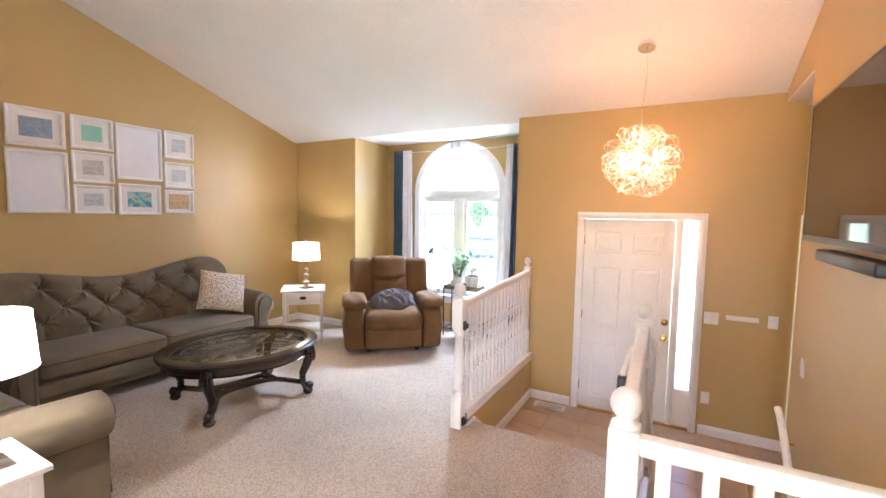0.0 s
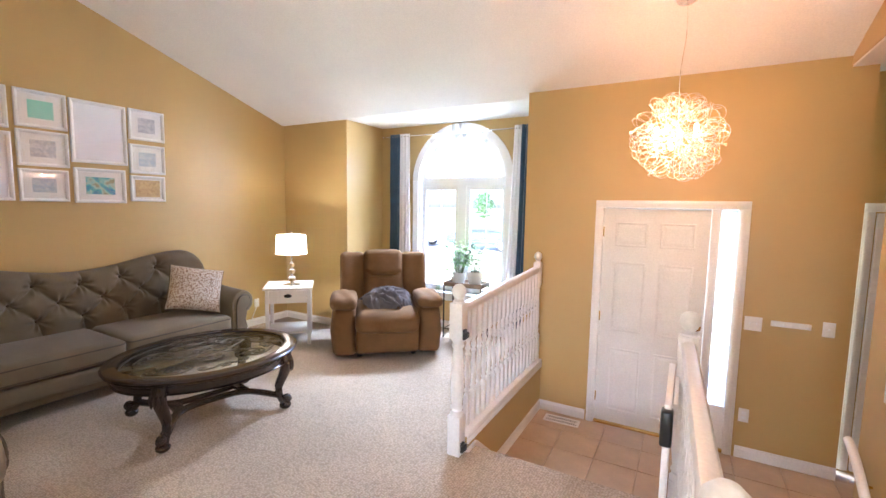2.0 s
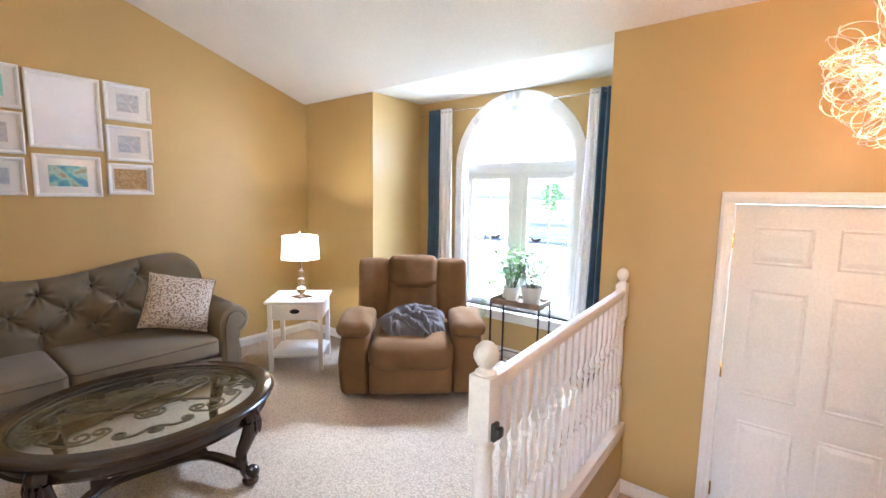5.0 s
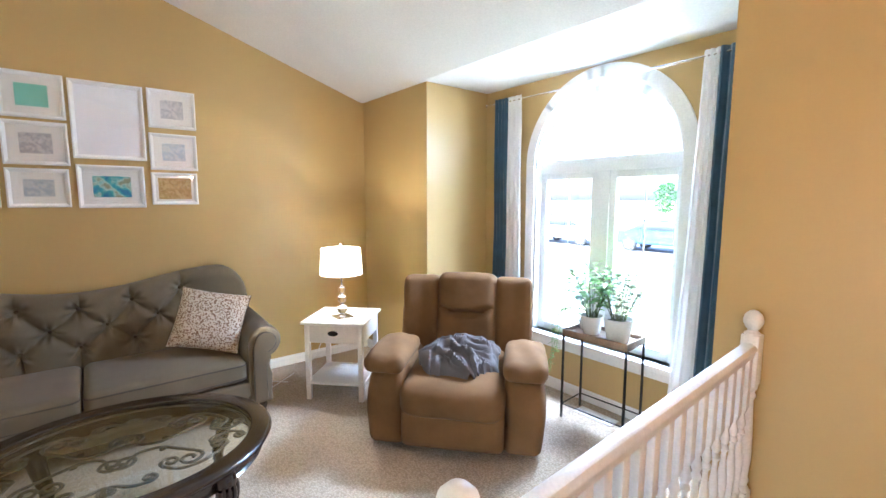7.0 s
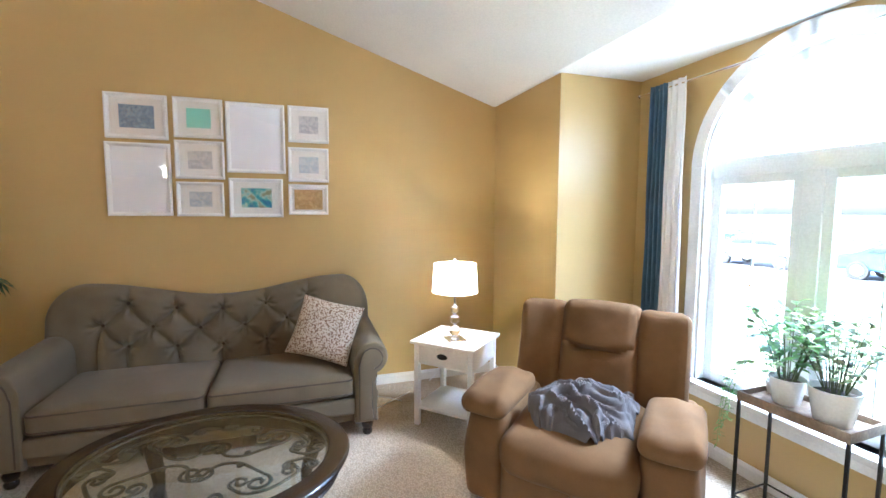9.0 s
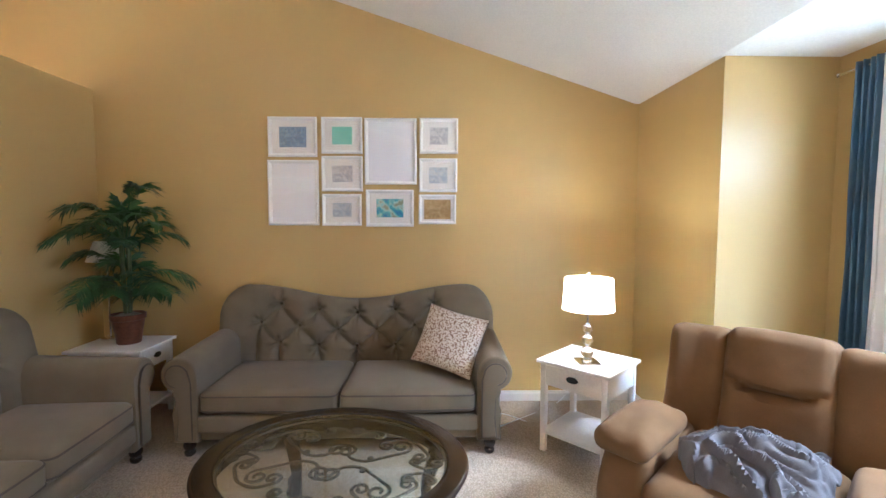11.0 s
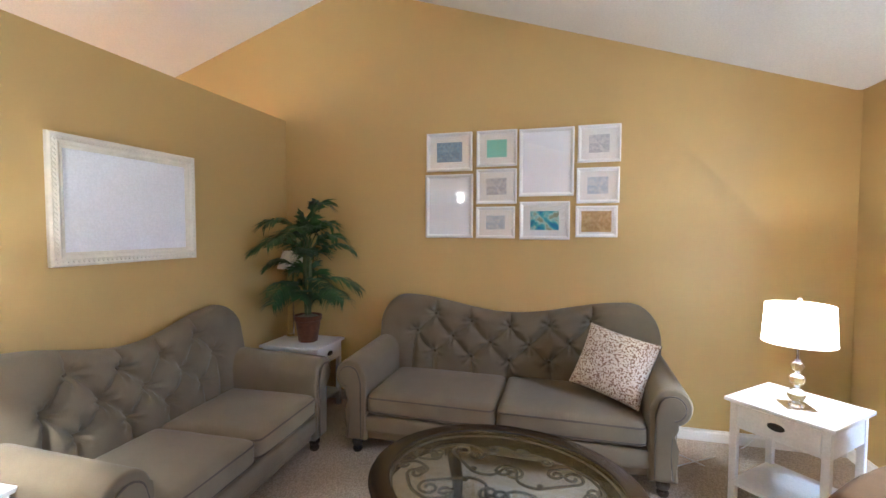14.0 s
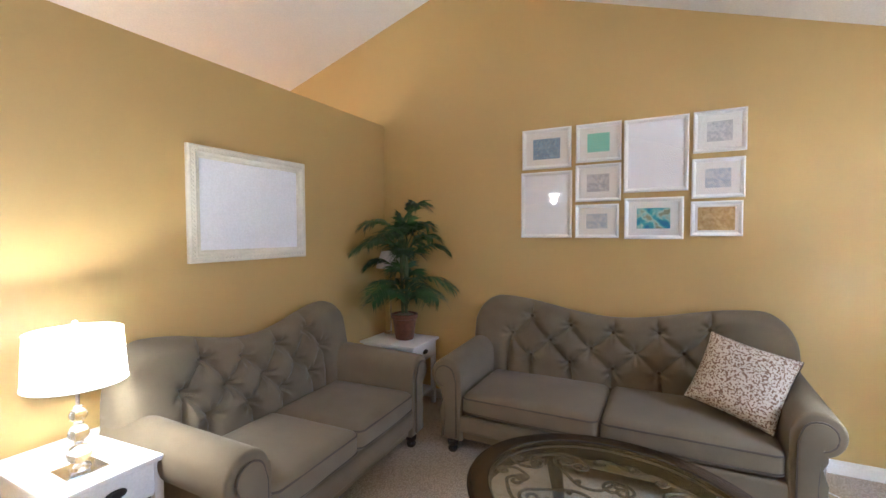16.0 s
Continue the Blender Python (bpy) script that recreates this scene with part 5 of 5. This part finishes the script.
# lamp cord on the carpet
cord = part("lamp_cord", tube(smooth_path([(-4.25, 3.95, 0.008), (-4.4, 3.75, 0.008), (-4.15, 3.66, 0.008), (-4.3, 3.9, 0.008), (-4.66, 4.35, 0.008), (-4.68, 4.5, 0.25)], 8), 0.004, 6), M_VINYL)
tagged(cord, "white lamp cord lying on the carpet", "cord")
out_t = Matrix.Translation((-4.70, 4.52, 0.30)) @ pose(0, 0, 0, 0, 0, 90) @ Matrix.Translation((0, -4.90, 0))
wall_plate("wall_outlet", "white wall outlet behind the end table", "outlet", 0, 0, 0.072, 0.115, 1, out_t, True)

# ---- wall pictures ----
def picture(y0, z0, y1, z1, art, label, border=0.024, matw=0.0):
    """A framed print on the gable wall, given by its outer corners."""
    t = thing("picture_frame", label, "picture", Matrix.Translation((-4.70, (y0 + y1) / 2, (z0 + z1) / 2)), "gallery wall")
    hy, hz, bd = abs(y1 - y0) / 2, abs(z1 - z0) / 2, border
    b = bmesh.new()
    loops = []
    for ins, x in ((0.0, 0.001), (0.0, 0.026), (bd * 0.35, 0.030), (bd * 0.8, 0.022), (bd, 0.016), (bd, 0.004)):
        loops.append([b.verts.new((x, sy * (hy - ins), sz * (hz - ins))) for sy, sz in ((-1, -1), (1, -1), (1, 1), (-1, 1))])
    for a, c in zip(loops, loops[1:]):
        for i in range(4):
            b.faces.new((a[i], a[(i + 1) % 4], c[(i + 1) % 4], c[i]))
    part("frame", b, M_WHITE, t, smooth=False)
    iy, iz = hy - bd, hz - bd
    if matw:
        part("mat_board", box(0.003, -iy, -iz, 0.007, iy, iz), M_MATBOARD, t, smooth=False)
        part("print", box(0.007, -iy + matw, -iz + matw * 0.85, 0.009, iy - matw, iz - matw * 0.85), art, t, smooth=False)
    else:
        part("print", box(0.003, -iy, -iz, 0.008, iy, iz), art, t, smooth=False)
    part("glass", box(0.011, -iy, -iz, 0.013, iy, iz), M_PICGLASS, t, smooth=False).visible_shadow = False


picture(1.700, 2.605, 2.130, 2.255, A_BLUE, "white framed blue speckled print with a wide mat", 0.031, 0.064)
picture(2.172, 2.605, 2.534, 2.285, A_TEAL, "white framed teal print with a wide mat", 0.028, 0.064)
picture(2.555, 2.598, 3.020, 2.012, M_PAPER, "tall white framed plain white print", 0.031)
picture(3.048, 2.602, 3.392, 2.290, A_GREY, "white framed pale grey print", 0.028, 0.062)
picture(1.690, 2.225, 2.138, 1.643, M_PAPER, "large white framed plain white print", 0.031)
picture(2.170, 2.262, 2.534, 1.950, A_GREY, "white framed grey print with a wide mat", 0.028, 0.064)
picture(2.170, 1.925, 2.520, 1.640, A_PALEB, "white framed pale blue print with a wide mat", 0.028, 0.062)
picture(2.562, 1.965, 2.992, 1.632, A_ABST, "white framed teal abstract print", 0.031, 0.062)
picture(3.042, 2.245, 3.386, 1.945, A_PALEB, "white framed pale blue print", 0.028, 0.060)
picture(3.038, 1.922, 3.376, 1.655, A_GOLD, "white framed gold print", 0.028, 0.02)

# large carved frame on the partition wall
big = thing("picture_frame", "large carved ivory frame around a plain white print", "picture", Matrix.Translation((-3.013, 0.17, 1.88)))
b = bmesh.new()
loops = []
for ins, y in ((0.0, 0.001), (0.0, 0.024), (0.012, 0.034), (0.030, 0.030), (0.044, 0.040), (0.060, 0.030), (0.072, 0.030), (0.082, 0.018), (0.082, 0.006)):
    loops.append([b.verts.new((sx * (0.50 - ins), y, sz * (0.382 - ins))) for sx, sz in ((-1, -1), (1, -1), (1, 1), (-1, 1))])
for a, c in zip(loops, loops[1:]):
    for i in range(4):
        b.faces.new((a[i], a[(i + 1) % 4], c[(i + 1) % 4], c[i]))
bf = part("frame", b, M_MIRFRAME, big, smooth=False)
# carved beads round the moulding
bead = None
for k in range(34):
    for z in (-0.352, 0.352):
        mm = Matrix.Translation((-0.462 + k * 0.028, 0.032, z)) @ pose(0, 0, 0, 0, 30, 0)
        if bead is None:
            bead = part("carving", cushion(0.011, 0.006, 0.007, 0.005, 2), M_MIRFRAME, bf, m=mm)
        else:
            again(bead, mm, bf)
for k in range(25):
    for x in (-0.47, 0.47):
        again(bead, Matrix.Translation((x, 0.032, -0.336 + k * 0.028)) @ pose(0, 0, 0, 0, -60, 0), bf)
part("print", box(-0.42, 0.004, -0.302, 0.42, 0.009, 0.302), M_PAPER, big, smooth=False)

# ---- palm ----
palm = thing("potted_palm", "artificial palm in a woven brown pot on the end table", "palm", Matrix.Translation((-4.40, 0.60, 0.655)))
pot = lathe([(0.085, 0), (0.088, 0.005), (0.118, 0.20), (0.128, 0.205), (0.132, 0.245), (0.124, 0.25), (0.112, 0.235), (0.108, 0.22)], 30)
part("pot", pot, M_TERRA, palm)
part("moss", lathe([(0.108, 0.215), (0.10, 0.235), (0.06, 0.25), (0.01, 0.256)], 20), M_MOSS, palm)
rnd = random.Random(11)


def frond(base, az, elev, length, droop, nleaf, ll):
    """One feather leaf: a bent rib with blades on both sides."""
    b = bmesh.new()
    d = Vector((math.cos(az) * math.cos(elev), math.sin(az) * math.cos(elev), math.sin(elev)))
    side = Vector((-math.sin(az), math.cos(az), 0))
    pts = []
    for k in range(15):
        f = k / 14
        pts.append(Vector(base) + d * length * f + Vector((0, 0, -droop * f * f * length)))
    tube(pts, lambda f: 0.0055 * (1 - 0.8 * f), 5, bm=b)
    for k in range(nleaf):
        f = 0.30 + 0.70 * k / (nleaf - 1)
        i = min(13, int(f * 14))
        o = pts[i].lerp(pts[i + 1], f * 14 - i)
        t = (pts[i + 1] - pts[i]).normalized()
        L = ll * (0.55 + 0.45 * math.sin(math.pi * min(1, (f - 0.2) * 1.15))) * rnd.uniform(0.85, 1.1)
        for s in (-1, 1):
            dr = (side * s * 0.85 + t * 0.75 + Vector((0, 0, 0.15 - 0.35 * rnd.random()))).normalized()
            nrm = dr.cross(t).normalized() * 0.0065
            tip = o + dr * L + Vector((0, 0, -0.16 * L - 0.04 * rnd.random()))
            mid = o + dr * L * 0.5
            wv = t * 0.009
            v = [b.verts.new(q) for q in (o - wv * 0.4, o + wv * 0.4, mid + wv, tip, mid - wv)]
            c = b.verts.new(mid + nrm * 0.4)
            b.faces.new((v[0], v[1], c))
            b.faces.new((v[1], v[2], c))
            b.faces.new((v[2], v[3], c))
            b.faces.new((v[3], v[4], c))
            b.faces.new((v[4], v[0], c))
    return b


for k in range(6):
    a = k * 1.05
    part("stem", tube(smooth_path([(0.02 * math.cos(a), 0.02 * math.sin(a), 0.22), (0.03 * math.cos(a), 0.03 * math.sin(a), 0.5), (0.035 * math.cos(a + 0.4), 0.035 * math.sin(a + 0.4), 0.98)], 5), 0.009, 7), M_STEM, palm)
k = 0
for z, n, el, L in ((0.40, 8, 0.66, 0.54), (0.58, 10, 0.78, 0.60), (0.80, 10, 0.90, 0.64), (0.98, 10, 1.16, 0.66)):
    for i in range(n):
        az = 0.4 + k * 2.39996 + rnd.uniform(-0.2, 0.2)
        hidden = (math.cos(az) * 0.52 - 4.40 < -4.68) or (0.60 + math.sin(az) * 0.52 < 0.19)
        part("frond", frond((0.03 * math.cos(az), 0.03 * math.sin(az), z + rnd.uniform(-0.11, 0.08)), az, el + rnd.uniform(-0.22, 0.20) + (0.45 if hidden else 0), (0.27 if hidden else L) * rnd.uniform(0.85, 1.06), 0.60, 28, 0.20), M_PALM, palm)
        k += 1

# ---- plant stand and plants ----
st = thing("plant_stand", "tall narrow plant stand with a wooden tray on thin black legs", "plant stand", Matrix.Translation((-2.03, 5.555, 0)) @ pose(0, 0, 0, 0, 0, 3))
sw_, sd_ = 0.255, 0.145
tr = box(-sw_, -sd_, 0.672, sw_, sd_, 0.682)
for q in ((-sw_, -sd_, sw_, -sd_ + 0.012), (-sw_, sd_ - 0.012, sw_, sd_), (-sw_, -sd_ + 0.012, -sw_ + 0.012, sd_ - 0.012), (sw_ - 0.012, -sd_ + 0.012, sw_, sd_ - 0.012)):
    box(q[0], q[1], 0.660, q[2], q[3], 0.712, 0.002, bm=tr)
part("tray", tr, M_TRAY, st)
for sx in (-1, 1):
    for sy in (-1, 1):
        x, y = sx * (sw_ - 0.008), sy * (sd_ - 0.008)
        part("leg", box(x - 0.007, y - 0.007, 0, x + 0.007, y + 0.007, 0.662), M_BLACK, st, smooth=False)
for s in (-1, 1):
    part("foot_bar", tube([(-sw_ + 0.008, s * (sd_ - 0.008), 0.11), (sw_ - 0.008, s * (sd_ - 0.008), 0.11)], 0.005, 6), M_BLACK, st)
    part("foot_bar", tube([(s * (sw_ - 0.008), -sd_ + 0.008, 0.11), (s * (sw_ - 0.008), sd_ - 0.008, 0.11)], 0.005, 6), M_BLACK, st)


def leaf_shape(b, o, d, n, L, W):
    """One pointed leaf, folded along its rib."""
    s = d.cross(n).normalized()
    pr = [(0, 0.05), (0.25, 0.75), (0.5, 1.0), (0.78, 0.6), (1.0, 0.02)]
    mid, lf, rt = [], [], []
    for f, w in pr:
        c = o + d * L * f - Vector((0, 0, 0.22 * L * f * f))
        mid.append(b.verts.new(c))
        lf.append(b.verts.new(c + s * W * 0.5 * w + n * W * 0.12 * w))
        rt.append(b.verts.new(c - s * W * 0.5 * w + n * W * 0.12 * w))
    for i in range(4):
        b.faces.new((mid[i], mid[i + 1], lf[i + 1], lf[i]))
        b.faces.new((mid[i], rt[i], rt[i + 1], mid[i + 1]))


def bushy(name, label, cat, m, potr, poth, material, stems, height, spread, L, W, seed, trailing=0):
    t = thing(name, label, cat, m, "window plants")
    part("pot", lathe([(potr * 0.68, 0), (potr * 0.72, 0.004), (potr, poth), (potr * 0.94, poth), (potr * 0.88, poth - 0.03)], 28), M_POT, t, "plain white pot")
    part("soil", lathe([(potr * 0.90, poth - 0.03), (potr * 0.5, poth - 0.02), (0.01, poth - 0.018)], 18), M_SOIL, t)
    r = random.Random(seed)
    for k in range(stems):
        az, sp = k * 2.4 + r.random(), spread * r.uniform(0.25, 1.0)
        h = height * r.uniform(0.6, 1.0) * (1 - 0.35 * sp / spread)
        top_ = Vector((sp * math.cos(az), sp * math.sin(az), poth + h))
        base = Vector((potr * 0.4 * math.cos(az), potr * 0.4 * math.sin(az), poth - 0.02))
        pts = smooth_path([base, base.lerp(top_, 0.5) + Vector((0, 0, h * 0.18)), top_], 6)
        part("stem", tube(pts, lambda f: 0.003 * (1 - 0.6 * f), 5), M_STEM, t)
        b = bmesh.new()
        for j in range(10):
            o = pts[3 + j % (len(pts) - 3)]
            a = az + r.uniform(-2.2, 2.2)
            d = Vector((math.cos(a), math.sin(a), r.uniform(-0.2, 0.8))).normalized()
            n = (Vector((0, 0, 1)) - d * d.z).normalized()
            leaf_shape(b, o, d, n, L * r.uniform(0.7, 1.15), W * r.uniform(0.8, 1.1))
        part("foliage", b, material, t)
    for k in range(trailing):
        az = 3.5 + k * 0.25
        o = Vector((potr * math.cos(az), potr * math.sin(az), poth))
        pts = smooth_path([o, o + Vector((-0.10 - 0.02 * k, -0.02, 0.03)), o + Vector((-0.17 - 0.02 * k, -0.04, -0.18)), o + Vector((-0.18 - 0.02 * k, -0.05, -0.34 - 0.05 * k))], 8)
        b = tube(pts, 0.0015, 4)
        for j in range(60):
            q = pts[6 + j % (len(pts) - 6)]
            d = Vector((r.uniform(-1, 1), r.uniform(-1, 1), r.uniform(-0.6, 0.4))).normalized()
            leaf_shape(b, q, d, d.orthogonal().normalized(), 0.035, 0.006)
        part("trailing_stem", b, M_LEAF, t)
    return t


bushy("potted_plant", "leafy green plant in a plain white pot", "plant", Matrix.Translation((-2.13, 5.56, 0.683)), 0.085, 0.14, M_LEAF, 18, 0.52, 0.22, 0.090, 0.040, 21, 4)
bushy("potted_plant", "variegated small-leaved plant in a plain white pot", "plant", Matrix.Translation((-1.905, 5.54, 0.683)), 0.105, 0.17, M_LEAF2, 26, 0.47, 0.24, 0.060, 0.034, 22)
bushy("potted_plant", "young vine reaching sideways in a small white pot", "plant", Matrix.Translation((-2.24, 5.63, 0.683)), 0.045, 0.07, M_LEAF, 6, 0.40, 0.36, 0.07, 0.038, 27)
# floor vent by the window
fv = thing("floor_vent", "cream metal floor vent under the window", "vent", Matrix.Translation((-2.1, 5.62, 0.0)))
part("frame", box(-0.16, -0.06, 0.0, 0.16, 0.06, 0.008, 0.002), M_WHITE, fv)
for i in range(14):
    part("slat", box(-0.135 + i * 0.02, -0.045, 0.007, -0.125 + i * 0.02, 0.045, 0.011), M_VINYL, fv, smooth=False)

# ---- outside ----
b = bmesh.new()
v = [b.verts.new(p) for p in ((-400, 5.96, -0.75), (400, 5.96, -0.75), (400, 600, -1.2), (-400, 600, -1.2))]
b.faces.new(v)
v = [b.verts.new(p) for p in ((-400, -600, -1.2), (400, -600, -1.2), (400, -3.73, -0.75), (-400, -3.73, -0.75))]
b.faces.new(v)
structure("ground", b, M_GRASS, "front lawn reaching to the horizon", "ground")
structure("road", box(-120, 22, -0.79, 120, 30, -0.74), M_ROAD, "grey residential street beyond the lawn", "road")
structure("pavement", box(-120, 19.5, -0.79, 120, 21.2, -0.72), M_CONC, "pale concrete pavement along the street", "pavement")
structure("driveway", box(0.6, 5.96, -0.78, 6, 22, -0.73), M_CONC, "pale concrete driveway", "pavement")


def car(m, paint, label):
    t = thing("car", label, "car", m, "parked cars")
    prof = [(-2.1, 0.35), (-2.15, 0.7), (-1.9, 0.92), (-1.2, 0.98), (-0.65, 1.42), (0.75, 1.45), (1.45, 1.02), (2.0, 0.92), (2.15, 0.65), (2.1, 0.35)]
    part("body", extrude_outline(prof, -0.85, 0.85, 0.09), paint, t)
    part("windows", extrude_outline([(-1.08, 1.0), (-0.6, 1.36), (0.7, 1.39), (1.28, 1.02)], -0.862, 0.862, 0.01), M_CARGLASS, t)
    for x in (-1.3, 1.35):
        for y in (-0.8, 0.8):
            w = part("wheel", merge(bmesh.new(), lathe([(0.18, -0.10), (0.33, -0.09), (0.34, 0.09), (0.18, 0.10)], 22), Matrix.Translation((x, y, 0.34)) @ pose(0, 0, 0, 90, 0, 0)), M_TYRE, t)
            part("rim", merge(bmesh.new(), lathe([(0.20, -0.105), (0.06, -0.11), (0.06, 0.11), (0.20, 0.105)], 16), Matrix.Translation((x, y, 0.34)) @ pose(0, 0, 0, 90, 0, 0)), M_CHROME, w)
    return t


car(Matrix.Translation((-9.5, 23.2, -0.74)), M_CARBLUE, "dark blue car parked at the street")
car(Matrix.Translation((-14.8, 23.2, -0.74)), M_CARGREY, "silver car parked at the street")
car(Matrix.Translation((-20.5, 28.7, -0.74)), M_CARBLUE, "dark blue car parked across the street")


def tree(m, label):
    t = thing("tree", label, "tree", m)
    part("trunk", tube(smooth_path([(0, 0, 0), (0.08, 0.02, 1.2), (0.02, 0.05, 3.2)], 5), lambda f: 0.14 * (1 - 0.75 * f), 9), M_STEM, t)
    r = random.Random(31)
    for k in range(6):
        a = k * 1.1
        part("limb", tube(smooth_path([(0.03, 0.02, 1.1 + 0.25 * k), (0.5 * math.cos(a), 0.5 * math.sin(a), 1.7 + 0.3 * k), (0.9 * math.cos(a), 0.9 * math.sin(a), 2.2 + 0.3 * k)], 4), lambda f: 0.045 * (1 - 0.8 * f), 6), M_STEM, t)
    b = bmesh.new()
    for k in range(900):
        a, h = r.uniform(0, 6.28), r.uniform(0, 1)
        rad = (1.25 * math.sin(math.pi * (0.12 + 0.82 * h)) + 0.15) * r.uniform(0.35, 1.0)
        o = Vector((rad * math.cos(a), rad * math.sin(a), 1.2 + 3.0 * h))
        d = Vector((r.gauss(0, 1), r.gauss(0, 1), r.gauss(0, 0.7))).normalized()
        leaf_shape(b, o, d, d.orthogonal().normalized(), 0.24, 0.16)
    part("crown", b, M_PALM, t)
    return t


tree(Matrix.Translation((-21.0, 48.5, -0.85)), "small dark leafy tree across the street")

# ---- entry floor tiles ----
tile = None
TS = 0.33
for ix in range(11):
    for iy in range(4):
        x, y = -0.85 + TS * ix, 3.58 + TS * iy
        if x > 2.4:
            continue
        w, d = min(TS, 2.6 - x) - 0.005, min(TS, 5.1 - y) - 0.005
        b = box(0.0025, 0.0025, -0.012, w, d, 0.0, 0.0015, 1)
        if tile is None:
            tile = part("tile", b, M_TILE, bpy.data.objects["entry_floor"], m=Matrix.Translation((x, y, ENTRY)))
        else:
            b.free()
            again(tile, Matrix.Translation((x, y, ENTRY)) @ Matrix.Diagonal((w / (TS - 0.005), d / (TS - 0.005), 1, 1)), bpy.data.objects["entry_floor"])
